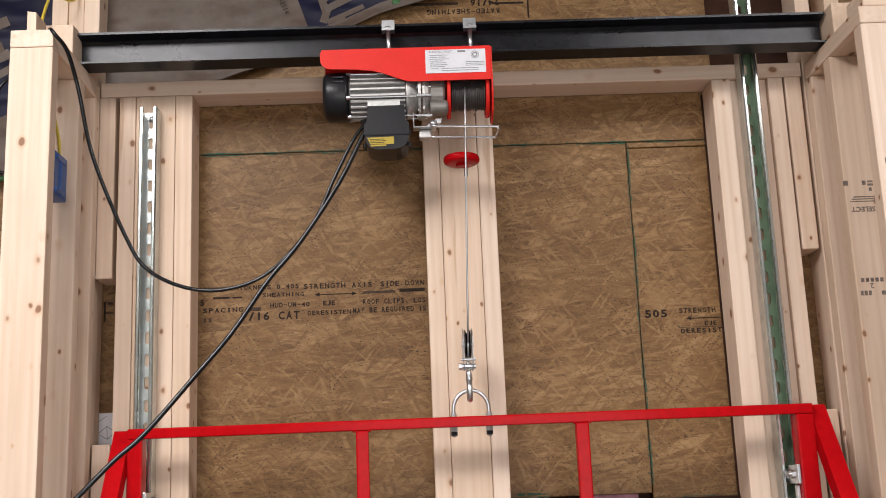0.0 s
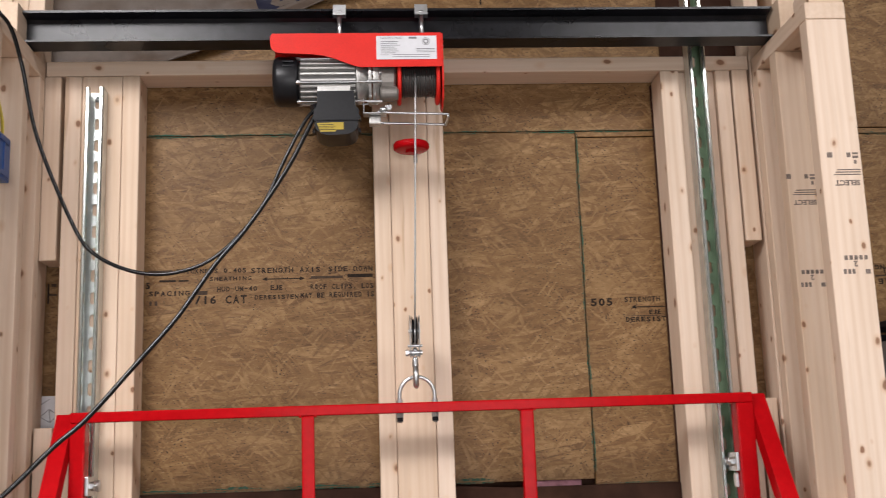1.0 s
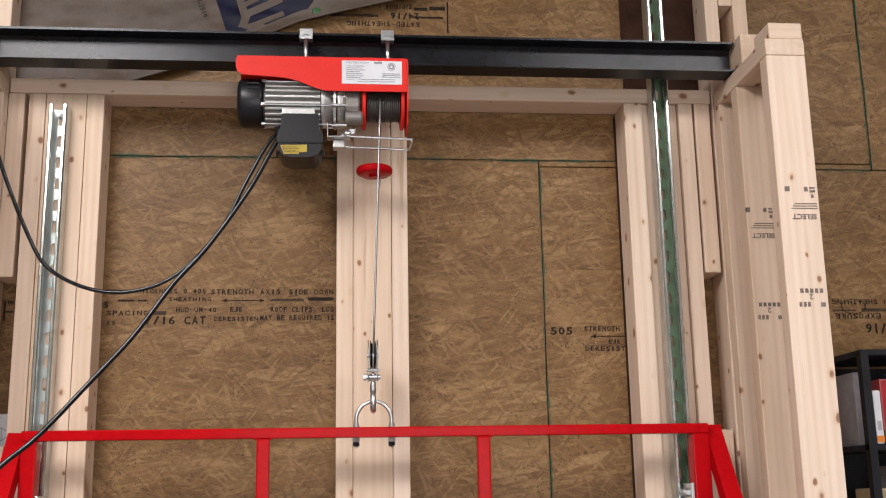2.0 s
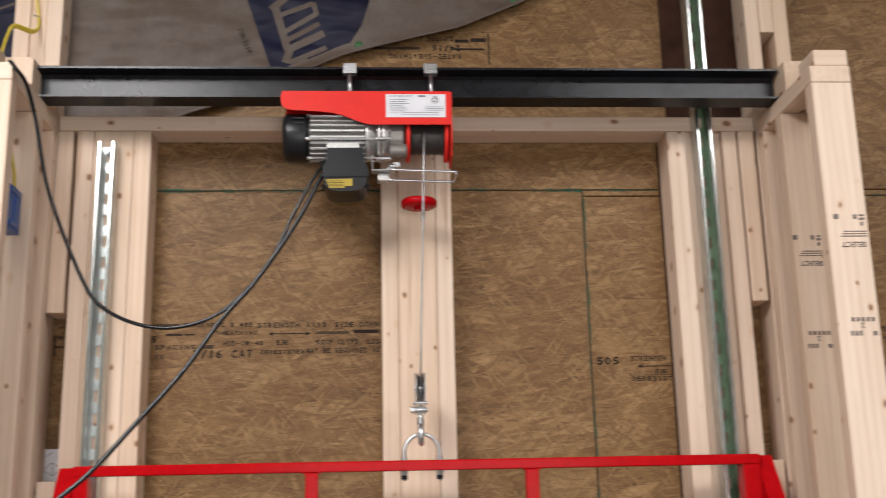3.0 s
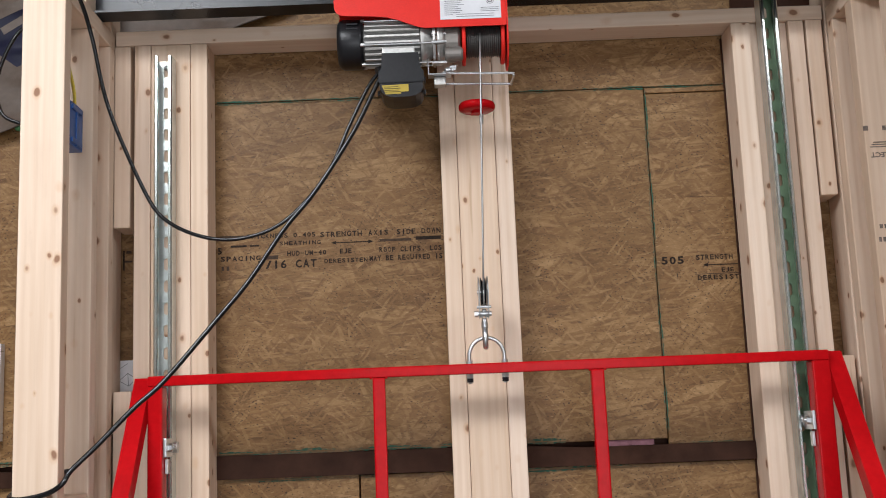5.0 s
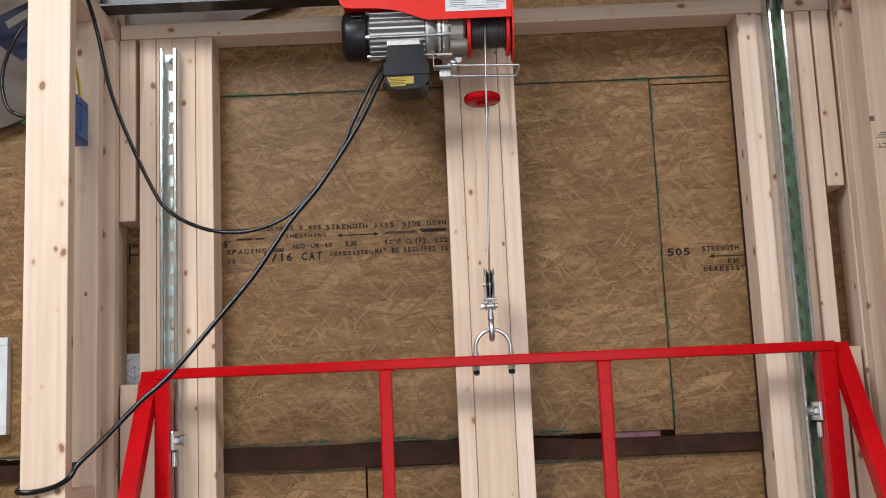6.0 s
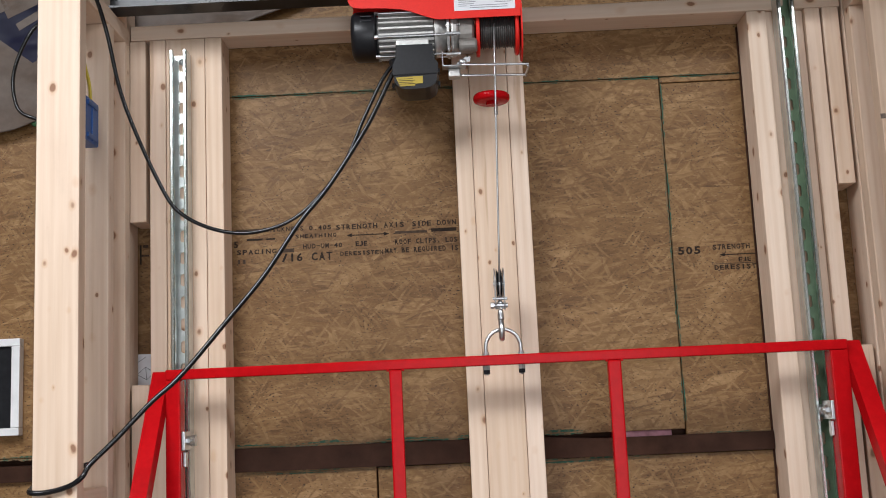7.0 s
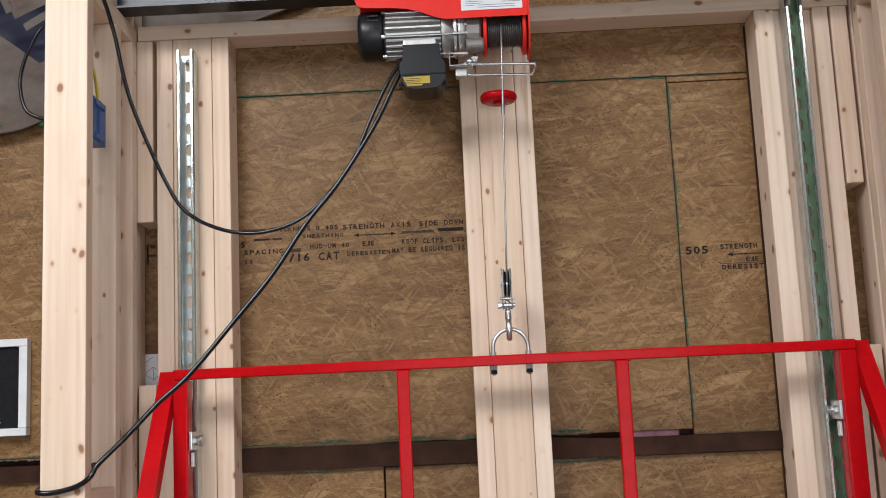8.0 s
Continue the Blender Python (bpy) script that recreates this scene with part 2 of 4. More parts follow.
ALLOY = coated("cast_aluminium", (0.56, 0.55, 0.53), 0.45, 0.75, 0.12, 120, 0.08)
BLACK = coated("black_plastic", (0.009, 0.009, 0.011), 0.36, 0, 0.25, 150, 0.05, spec=0.35)
RUBBER = coated("black_cord_jacket", (0.006, 0.006, 0.007), 0.24, 0, 0.3, 80, 0.03, spec=0.4)
ROPE = coated("steel_wire_rope", (0.55, 0.55, 0.55), 0.4, 0.85, 0.2, 400, 0.3)
WOUND = coated("dark_wire_rope", (0.10, 0.095, 0.09), 0.45, 0.6, 0.3, 300, 0.3)
BROWN = coated("brown_primed_steel", (0.054, 0.025, 0.016), 0.6, 0, 0.35, 16, 0.08, spec=0.08)
WHITE = coated("white_paper", (0.68, 0.68, 0.71), 0.5, 0, 0.04, 60, 0.0)
GREY_INK = coated("grey_ink", (0.22, 0.22, 0.23), 0.6, 0, 0.2, 100, 0.0, spec=0.15)
INK = coated("black_ink", (0.030, 0.020, 0.014), 0.7, 0, 0.5, 200, 0.0, spec=0.15)
FADED = coated("faded_ink", (0.07, 0.045, 0.03), 0.7, 0, 0.3, 150, 0.0, spec=0.15)
WOOD_INK = coated("grey_stamp_ink", (0.23, 0.18, 0.155), 0.7, 0, 0.35, 150, 0.0, spec=0.15)
YELLOW = coated("yellow_cable_jacket", (0.72, 0.55, 0.05), 0.42, 0, 0.08, 60, 0.03)
# yellow darkened to stand for shade on the sticker's downward face
STICKER = coated("yellow_sticker", (0.42, 0.30, 0.02), 0.45, 0, 0.1, 60, 0.0)
BLUE = coated("blue_plastic", (0.02, 0.085, 0.30), 0.4, 0, 0.15, 60, 0.04)
GREEN = worn_seal()
WRAP = wrap_cloth("woven_house_wrap", (0.122, 0.097, 0.081))
NAVY = wrap_cloth("navy_print", (0.006, 0.0065, 0.026))
BOARD = coated("black_letter_board", (0.012, 0.012, 0.014), 0.6, 0, 0.3, 60, 0.05, spec=0.15)
WHITE_FRAME = coated("white_painted_frame", (0.72, 0.72, 0.72), 0.45, 0, 0.08, 20, 0.05)
CONCRETE = coated("grey_concrete", (0.22, 0.21, 0.195), 0.8, 0, 0.25, 6, 0.2)
PAINT = coated("dull_wall_paint", (0.30, 0.275, 0.24), 0.7, 0, 0.06, 8, 0.05)
# darker copy of cast_aluminium: shade between the cooling fins put into colour
ALLOY_SHADED = coated("shaded_cast_aluminium", (0.20, 0.195, 0.19), 0.5, 0.6, 0.15, 120, 0.08)
GEAR = coated("taupe_gear_housing", (0.24, 0.22, 0.20), 0.42, 0.5, 0.12, 120, 0.06)
DARK = coated("dark_shelf_paint", (0.022, 0.022, 0.025), 0.5, 0, 0.3, 20, 0.05, spec=0.15)
DIFFUSER = coated("lamp_housing", (0.8, 0.8, 0.8), 0.4, 0, 0.05, 20, 0.0)
PKG_RED = coated("red_package", (0.48, 0.03, 0.035), 0.4, 0, 0.3, 14, 0.05)
PKG_BLUE = coated("blue_package", (0.10, 0.19, 0.45), 0.4, 0, 0.3, 12, 0.05)
PKG_GREY = coated("grey_package", (0.36, 0.35, 0.37), 0.5, 0, 0.3, 12, 0.05)
PKG_TAN = coated("tan_package", (0.38, 0.30, 0.17), 0.5, 0, 0.3, 14, 0.05)
ORANGE = coated("orange_print", (0.75, 0.22, 0.02), 0.5, 0, 0.1, 14, 0.0)
PINK = coated("pink_insulation", (0.42, 0.20, 0.24), 0.9, 0, 0.3, 40, 0.3)
CAP_GREEN = coated("green_plastic_cap", (0.045, 0.13, 0.045), 0.5, 0, 0.15, 60, 0.0)


# ---- shape tools ----
def world_of(ob):
    return (world_of(ob.parent) @ ob.matrix_parent_inverse if ob.parent else Matrix()) @ ob.matrix_basis


def attach(ob, parent):
    """Parents a mesh that is modelled in world coordinates."""
    if parent:
        ob.parent = parent
        ob.matrix_parent_inverse = world_of(parent).inverted()


def link(name, bm, material, parent=None, label="", smooth=False):
    me = bpy.data.meshes.new(name)
    bmesh.ops.recalc_face_normals(bm, faces=bm.faces)
    if smooth:
        for f in bm.faces:
            f.smooth = True
    bm.to_mesh(me)
    bm.free()
    me.materials.append(material)
    ob = new(name, me)
    attach(ob, parent)
    if label:
        tagged(ob, label)
    return ob


def part(name, bm, material, parent, label="", smooth=False):
    return link(name, bm, material, parent, label, smooth)


def thing(name, label, category, at=(0, 0, 0), group="", kind=""):
    ob = new(name)
    ob.empty_display_size = 0.05
    ob.location = at
    return tagged(ob, label, category, group, kind)


def add_box(bm, x0, x1, y0, y1, z0, z1, bevel=0.0, seg=2):
    made = bmesh.ops.create_cube(bm, size=1.0, matrix=Matrix.Translation(((x0 + x1) / 2, (y0 + y1) / 2, (z0 + z1) / 2)) @ Matrix.Diagonal((x1 - x0, y1 - y0, z1 - z0, 1)))
    if bevel:
        vs = set(made["verts"])
        edges = [e for e in bm.edges if e.verts[0] in vs and e.verts[1] in vs]
        bmesh.ops.bevel(bm, geom=edges, offset=bevel, segments=seg, affect="EDGES", profile=0.6)
    return bm


def box(x0, x1, y0, y1, z0, z1, bevel=0.0, seg=2):
    return add_box(bmesh.new(), x0, x1, y0, y1, z0, z1, bevel, seg)


def add_cyl(bm, a, b, r, sides=20, r2=None):
    a, b = Vector(a), Vector(b)
    turn = (b - a).to_track_quat("Z", "Y").to_matrix().to_4x4()
    bmesh.ops.create_cone(bm, cap_ends=True, segments=sides, radius1=r, radius2=r if r2 is None else r2, depth=(b - a).length, matrix=Matrix.Translation((a + b) / 2) @ turn)
    return bm


def cyl(a, b, r, sides=20, r2=None):
    return add_cyl(bmesh.new(), a, b, r, sides, r2)


def soften(bm, offset, seg=2, angle=0.6):
    edges = [e for e in bm.edges if len(e.link_faces) == 2 and e.calc_face_angle(0) > angle]
    bmesh.ops.bevel(bm, geom=edges, offset=offset, segments=seg, affect="EDGES", profile=0.6)
    return bm


def prism(outline, y0, y1, bm=None):
    """A plate from an outline of (x, z), between two depths."""
    bm = bm or bmesh.new()
    front = [bm.verts.new((x, y0, z)) for x, z in outline]
    back = [bm.verts.new((x, y1, z)) for x, z in outline]
    bm.faces.new(front)
    bm.faces.new(back[::-1])
    n = len(outline)
    for i in range(n):
        bm.faces.new((front[i], back[i], back[(i + 1) % n], front[(i + 1) % n]))
    return bm


def smooth_path(points, steps=8):
    """A Catmull-Rom line through points."""
    p = [Vector(points[0]) * 2 - Vector(points[1])] + [Vector(q) for q in points] + [Vector(points[-1]) * 2 - Vector(points[-2])]
    out = []
    for i in range(1, len(p) - 2):
        for s in range(steps):
            t = s / steps
            out.append(0.5 * (2 * p[i] + (p[i + 1] - p[i - 1]) * t + (2 * p[i - 1] - 5 * p[i] + 4 * p[i + 1] - p[i + 2]) * t * t + (3 * p[i] - p[i - 1] - 3 * p[i + 1] + p[i + 2]) * t ** 3))
    return out + [p[-2]]


def tube(points, r, sides=10, steps=8, flat=1.0, bm=None):
    path = smooth_path(points, steps) if steps > 1 else [Vector(q) for q in points]
    bm = bm or bmesh.new()
    rings, up = [], Vector((0.3, 0.1, 1)).normalized()
    for i, q in enumerate(path):
        d = (path[min(i + 1, len(path) - 1)] - path[max(i - 1, 0)]).normalized()
        side = d.cross(up)
        side = side.normalized() if side.length > 1e-3 else Vector((1, 0, 0))
        up = side.cross(d).normalized()
        rings.append([bm.verts.new(q + r * (math.cos(a) * side + flat * math.sin(a) * up)) for a in (2 * math.pi * k / sides for k in range(sides))])
    for a, b in zip(rings, rings[1:]):
        for k in range(sides):
            bm.faces.new((a[k], a[(k + 1) % sides], b[(k + 1) % sides], b[k]))
    bm.faces.new(rings[0])
    bm.faces.new(rings[-1][::-1])
    return bm


def lathe(profile, center, axis="x", sides=32):
    """A turned body: profile of (along, radius)."""
    bm = bmesh.new()
    rings = []
    for a, r in profile:
        ring = []
        for k in range(sides):
            c, s = r * math.cos(2 * math.pi * k / sides), r * math.sin(2 * math.pi * k / sides)
            local = {"x": (a, c, s), "y": (c, a, s), "z": (c, s, a)}[axis]
            ring.append(bm.verts.new(Vector(center) + Vector(local)))
        rings.append(ring)
    for a, b in zip(rings, rings[1:]):
        for k in range(sides):
            bm.faces.new((a[k], a[(k + 1) % sides], b[(k + 1) % sides], b[k]))
    bm.faces.new(rings[0])
    bm.faces.new(rings[-1][::-1])
    return bm


def letters(name, body, size, m, material, parent, depth=0.0004, stretch=1.0, bold=0.0):
    """Flat lettering in the built-in font, standing in the xz plane and facing -y, from its lower left corner."""
    cu = bpy.data.curves.new("lettering", "FONT")
    cu.body, cu.size, cu.extrude, cu.resolution_u = body, size, depth, 2
    cu.offset = bold * size
    tmp = new("lettering", cu)
    bpy.context.view_layer.update()
    me = bpy.data.meshes.new_from_object(tmp.evaluated_get(bpy.context.evaluated_depsgraph_get()))
    bpy.data.objects.remove(tmp)
    me.transform(m @ pose(0, 0, 0, 90) @ Matrix.Diagonal((stretch, 1, 1, 1)))
    me.materials.clear()
    me.materials.append(material)
    ob = new(name, me)
    attach(ob, parent)
    return ob


def lumber(name, x0, x1, y0, y1, z0, z1, parent=None, label="", along="z", bevel=0.003):
    """A planed board whose grain runs along one axis; it is modelled along z and turned into place."""
    dims = {"x": x1 - x0, "y": y1 - y0, "z": z1 - z0}
    if along == "z":
        a, b, c, turn = dims["x"], dims["y"], dims["z"], pose(0, 0, 0)
    elif along == "x":
        a, b, c, turn = dims["z"], dims["y"], dims["x"], pose(0, 0, 0, 0, 90, 0)
    else:
        a, b, c, turn = dims["x"], dims["z"], dims["y"], pose(0, 0, 0, -90, 0, 0)
    bm = box(-a / 2, a / 2, -b / 2, b / 2, -c / 2, c / 2, bevel, 2)
    ob = link(name, bm, PINE, parent, "")
    ob.matrix_basis = Matrix.Translation(((x0 + x1) / 2, (y0 + y1) / 2, (z0 + z1) / 2)) @ turn
    if label:
        tagged(ob, label, "lumber")
    return ob


# ---- room shell ----
# unseen floor, ceiling and side walls, added to close in and bounce light
tagged(link("floor", box(-3.6, 3.6, -6.0, 0.4, -0.12, 0.0), CONCRETE), "grey concrete workshop floor", "floor", kind="structure")
tagged(link("ceiling", box(-3.6, 3.6, -6.0, 0.4, 3.55, 3.67), PAINT), "plain dull ceiling added out of view", "ceiling", kind="structure")
tagged(link("wall_west", box(-3.72, -3.6, -6.0, 0.4, 0, 3.55), PAINT), "plain pale side wall added out of view", "wall", kind="structure")
tagged(link("wall_east", box(3.6, 3.72, -6.0, 0.4, 0, 3.55), PAINT), "plain pale side wall added out of view", "wall", kind="structure")
# unseen rear wall; its doorway is made up to house the fill lamp
south = thing("wall_south", "plain pale unseen rear wall with an added doorway", "wall", (0, -6.06, 0), kind="structure")
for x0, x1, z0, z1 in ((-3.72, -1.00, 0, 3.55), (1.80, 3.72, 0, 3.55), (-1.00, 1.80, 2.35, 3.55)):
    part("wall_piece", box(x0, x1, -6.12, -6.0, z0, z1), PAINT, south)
opening = thing("fill_doorway", "added doorway round the fill lamp with a pale pine lining", "doorway", (0.4, -6.06, 0), kind="structure")
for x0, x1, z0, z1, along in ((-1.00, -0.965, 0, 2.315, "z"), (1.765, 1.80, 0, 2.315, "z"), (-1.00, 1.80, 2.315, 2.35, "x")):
    lumber("door_lining", x0, x1, -6.13, -5.99, z0, z1, opening, along=along)
# ground added beyond the made-up doorway, out of view
tagged(link("ground", box(-40, 40, -60, -6.12, -0.14, -0.02), CONCRETE), "grey concrete ground added outside the made-up doorway", "ground", kind="structure")

Y = 0.092   # face of the strand board
wall = thing("wall_north", "strand board sheathing with green sealed edges and printed stamps", "wall", (0, Y, 0), kind="structure")
# solid brown sheet; its colour gives the darkness seen through the joints
tagged(part("backing", box(-3.6, 3.6, Y + 0.035, Y + 0.1, 0, 3.55), BROWN, wall), "brown sheet standing in for the dark cavity behind the boards")
T = 0.0115


def panel(x0, x1, z0, z1):
    if x1 - x0 < 0.1:
        return part("osb_panel", box(x0, x1, 0.0865, 0.0888, z0, z1), OSB, wall)
    return part("osb_panel", box(x0, x1, Y, Y + T, z0, z1, 0.0012, 1), OSB, wall)


def seam(x0, x1, z0, z1, y=Y - 0.0015):
    """Thin uneven smears of green edge seal along both sides of a joint."""
    long_x = (x1 - x0) > (z1 - z0)
    length = (x1 - x0) if long_x else (z1 - z0)
    mid, reach = ((z0 + z1) / 2, (z1 - z0) / 2) if long_x else ((x0 + x1) / 2, (x1 - x0) / 2)
    n = max(2, int(length / 0.004))
    for side in (-1, 1):
        bm = bmesh.new()
        rows, back = [], []
        for i in range(n + 1):
            c = (x0 if long_x else z0) + length * i / n
            w = 0.35 + 1.1 * noise.noise((c * 11.0, side * 3.0, x0 * 7 + z0)) + 0.5 * noise.noise((c * 120.0, side, z0))
            inner, outer = mid + side * 0.0013, mid + side * (0.0016 + max(0.0, min(1.3, w)) * reach)
            for store, depth in ((rows, y), (back, y + 0.0012)):
                store.append([bm.verts.new((c, depth, q) if long_x else (q, depth, c)) for q in (inner, outer)])
        for a, b, c, d in zip(rows, rows[1:], back, back[1:]):
            bm.faces.new((a[0], b[0], b[1], a[1]))
            bm.faces.new((c[0], c[1], d[1], d[0]))
            bm.faces.new((a[0], c[0], d[0], b[0]))
            bm.faces.new((a[1], b[1], d[1], c[1]))
        part("edge_seal", bm, GREEN, wall, "smeared green edge seal")


panel(-1.62, 0.4155, 1.4735, 2.3138)
panel(0.4178, 1.80, 1.4585, 2.298)
panel(0.4178, 1.278, 2.3005, 2.3138)
panel(1.2825, 2.9, 2.300, 3.54)
panel(-0.9, 1.2785, 2.3162, 3.54)
panel(-3.59, -0.904, 2.3162, 3.54)
panel(-3.59, -1.624, 1.46, 2.3125)
panel(1.804, 3.59, 1.46, 2.296)
panel(-3.59, -0.3, 0.01, 1.420)
panel(0.789, 0.838, 1.55, 2.1)
panel(-0.296, 1.5, 0.01, 1.4175)
panel(1.504, 3.59, 0.01, 1.418)
seam(-0.62, 0.415, 2.3105, 2.3195)
seam(0.4130, 0.4205, 1.49, 2.312)
seam(0.42, 0.66, 2.3130, 2.3172)
seam(0.95, 1.75, 2.2950, 2.3035)
seam(1.2765, 1.2845, 2.30, 2.95)
seam(-0.62, 0.18, 1.471, 1.483)
seam(0.42, 0.65, 1.457, 1.463)
seam(-1.5, -0.95, 1.468, 1.480)
seam(-0.1, 0.35, 1.409, 1.4185)
seam(-0.60, -0.25, 1.412, 1.418)

girt = thing("steel_girt", "brown primed steel girt between boards of the wall", "steel beam", (0, 0.08, 1.42), kind="structure")
bm = prism([(-3.58, 1.421), (3.58, 1.418), (3.58, 1.4565), (0.22, 1.4605), (0.06, 1.4705), (-0.64, 1.4735), (-0.90, 1.4570), (-3.58, 1.4550)], 0.080, 0.126)
part("girt_bar", soften(bm, 0.004), BROWN, girt)
tagged(link("insulation_batt", soften(box(0.25, 0.385, 0.0985, 0.12, 1.455, 1.4735), 0.003), PINK), "pink insulation showing in a gap under the board", "insulation", kind="structure")
column = thing("steel_column", "brown primed steel column rising behind the framing", "steel column", (0.745, 0.15, 0), kind="structure")
bm = bmesh.new()
add_box(bm, 0.643, 0.842, 0.0895, 0.098, 0, 3.54, 0.002, 1)
part("flange", bm, BROWN, column)
# thin brown strip added to draw the shadowed gap beside the right post
part("packing_strip", box(0.6112, 0.6428, 0.0892, 0.0915, 0, 2.43), BROWN, column)
part("web", box(0.737, 0.747, 0.098, 0.2, 0, 3.54), BROWN, column)


# printing on the boards
def stamp(body, x, z, width, height, material=INK, turned=False):
    """Printed words in even pitch, of a given width and cap height; turned: upside down."""
    pitch = width / len(body)
    made = []
    for k, ch in enumerate(body):
        if ch == " ":
            continue
        ob = letters("printed_words", ch, 1.0, Matrix(), material, wall, 0.00002, 1.0, 0.03)
        xs = [v.co.x for v in ob.data.vertices]
        zs = [v.co.z for v in ob.data.vertices]
        wide = 0.28 if ch in "I1" else 0.26 if ch in ".," else 0.8
        tall = height * (0.2 if ch == "." else 0.3 if ch == "," else 0.15 if ch == "-" else 1.0)
        sx, sz = pitch * wide / (max(xs) - min(xs)), tall / (max(zs) - min(zs))
        lift = height * 0.45 if ch == "-" else 0.0
        for v in ob.data.vertices:
            px, pz = pitch * (k + (1 - wide) / 2) + (v.co.x - min(xs)) * sx, lift + (v.co.z - min(zs)) * sz
            if turned:
                px, pz = width - px, height - pz
            v.co = (x + px, Y - 0.0006 + v.co.y, z + pz)
        made.append(ob)
    # one mesh a word group
    bm = bmesh.new()
    for ob in made:
        bm.from_mesh(ob.data)
        bpy.data.objects.remove(ob)
    return part("printed_words", bm, material, wall)


def bar(x0, x1, z0, z1, material=INK, parent=None, y=Y):
    return part("printed_bar", box(x0, x1, y - 0.0008, y - 0.0002, z0, z1), material, parent or wall)


def arrow(x0, x1, z, both=True):
    bm = box(x0 + 0.004, x1 - 0.004, Y - 0.0008, Y - 0.0002, z - 0.0011, z + 0.0011)
    for x, s in ((x0, 1), (x1, -1)) if both else ((x0, 1),):
        prism([(x, z), (x + s * 0.013, z + 0.0045), (x + s * 0.013, z - 0.0045)], Y - 0.0009, Y - 0.0002, bm)
    return part("printed_arrow", bm, INK, wall)


stamp("THICKNESS 0.405", -0.552, 1.979, 0.165, 0.011)
stamp("STRENGTH AXIS", -0.378, 1.9765, 0.165, 0.0125)
stamp("SIDE DOWN", -0.196, 1.9765, 0.107, 0.0125)
bar(-0.616, -0.56, 1.981, 1.988, FADED)
stamp("SHEATHING", -0.475, 1.9605, 0.100, 0.0095)
arrow(-0.352, -0.250, 1.962)
bar(-0.236, -0.160, 1.9605, 1.9665, FADED)
bar(-0.150, -0.090, 1.9615, 1.9695)
bar(-0.590, -0.552, 1.960, 1.9645)
bar(-0.545, -0.522, 1.9605, 1.964)
stamp("5", -0.622, 1.944, 0.012, 0.016)
stamp("HUD-UM-40", -0.457, 1.9345, 0.095, 0.0115)
stamp("EJE", -0.332, 1.9355, 0.030, 0.0115)
stamp("ROOF CLIPS, LOS", -0.238, 1.9345, 0.150, 0.0125)
stamp("SPACING", -0.616, 1.927, 0.098, 0.0115)
bar(-0.512, -0.478, 1.928, 1.937, FADED)
stamp("7/16 CAT", -0.527, 1.9055, 0.142, 0.0195)
stamp("DERESISTEN", -0.369, 1.9135, 0.104, 0.0105)
stamp("MAY BE REQUIRED IS", -0.262, 1.9145, 0.175, 0.0125)
bar(-0.612, -0.607, 1.905, 1.915, FADED)
bar(-0.600, -0.594, 1.905, 1.915, FADED)
stamp("505", 0.4285, 1.878, 0.057, 0.0185)
stamp("STRENGTH AXIS", 0.5115, 1.886, 0.145, 0.0125)
arrow(0.527, 0.66, 1.8735)
stamp("EJE", 0.570, 1.8555, 0.031, 0.0105)
stamp("DERESISTENCE", 0.512, 1.838, 0.150, 0.0115)
bar(0.510, 0.66, 1.8515, 1.853, FADED)
stamp("1.", 0.462, 1.846, 0.014, 0.0105, FADED)
# upside-down stamp above the plate
stamp("RATED-SHEATHING", -0.06, 2.665, 0.185, 0.0135, INK, True)
stamp("24/16", 0.05, 2.6855, 0.075, 0.0175, INK, True)
stamp("EXPOSURE 1", 0.02, 2.7135, 0.085, 0.0115, INK, True)
bar(-0.10, 0.02, 2.690, 2.697, FADED)
bar(0.11, 0.145, 2.710, 2.718)
bar(0.15, 0.19, 2.712, 2.722)
bar(0.194, 0.198, 2.650, 2.735)
bar(0.105, 0.185, 2.689, 2.694)
# stamp on the board past the side frame
stamp("RATED SHEATHING", 1.14, 1.951, 0.20, 0.0125, INK, True)
bar(1.14, 1.20, 1.934, 1.938, FADED)
bar(1.215, 1.32, 1.933, 1.941, FADED)
stamp("EXPOSURE", 1.145, 1.915, 0.12, 0.0135, INK, True)
stamp("7/16", 1.22, 1.879, 0.075, 0.024, INK, True)
bm = bmesh.new()
for k in range(22):
    a0, a1 = 2 * math.pi * k / 22, 2 * math.pi * (k + 0.8) / 22
    pts = [(1.195 + rr * 1.7 * math.cos(a), 1.946 + rr * math.sin(a)) for a, rr in ((a0, 0.019), (a1, 0.019), (a1, 0.0172), (a0, 0.0172))]
    prism(pts, Y - 0.0008, Y - 0.0003, bm)
part("printed_ring", bm, INK, wall)
bar(-0.846, -0.842, 1.915, 1.962)
bar(-0.842, -0.824, 1.934, 1.938, FADED)
bar(-0.838, -0.826, 1.955, 1.962, FADED)
tagged(link("mounting_card", soften(box(-0.872, -0.812, Y - 0.003, Y, 1.612, 1.702), 0.001), WHITE), "white card with a drawn cube behind the studs", "card")
card = bpy.data.objects["mounting_card"]
for a, b in (((-0.852, 1.655), (-0.832, 1.672)), ((-0.852, 1.655), (-0.830, 1.642)), ((-0.852, 1.655), (-0.852, 1.682)), ((-0.852, 1.682), (-0.832, 1.695)), ((-0.832, 1.672), (-0.830, 1.642)), ((-0.832, 1.672), (-0.815, 1.660)), ((-0.830, 1.642), (-0.815, 1.655))):
    part("drawn_line", tube([(a[0], Y - 0.0034, a[1]), (b[0], Y - 0.0034, b[1])], 0.0007, 5, 1), GREY_INK, card)


# ---- stud framing of the wall ----
framing = thing("stud_framing", "pale pine stud framing of built-up posts under a top plate", "framing", (0, 0.045, 0), kind="structure")
D = 0.088


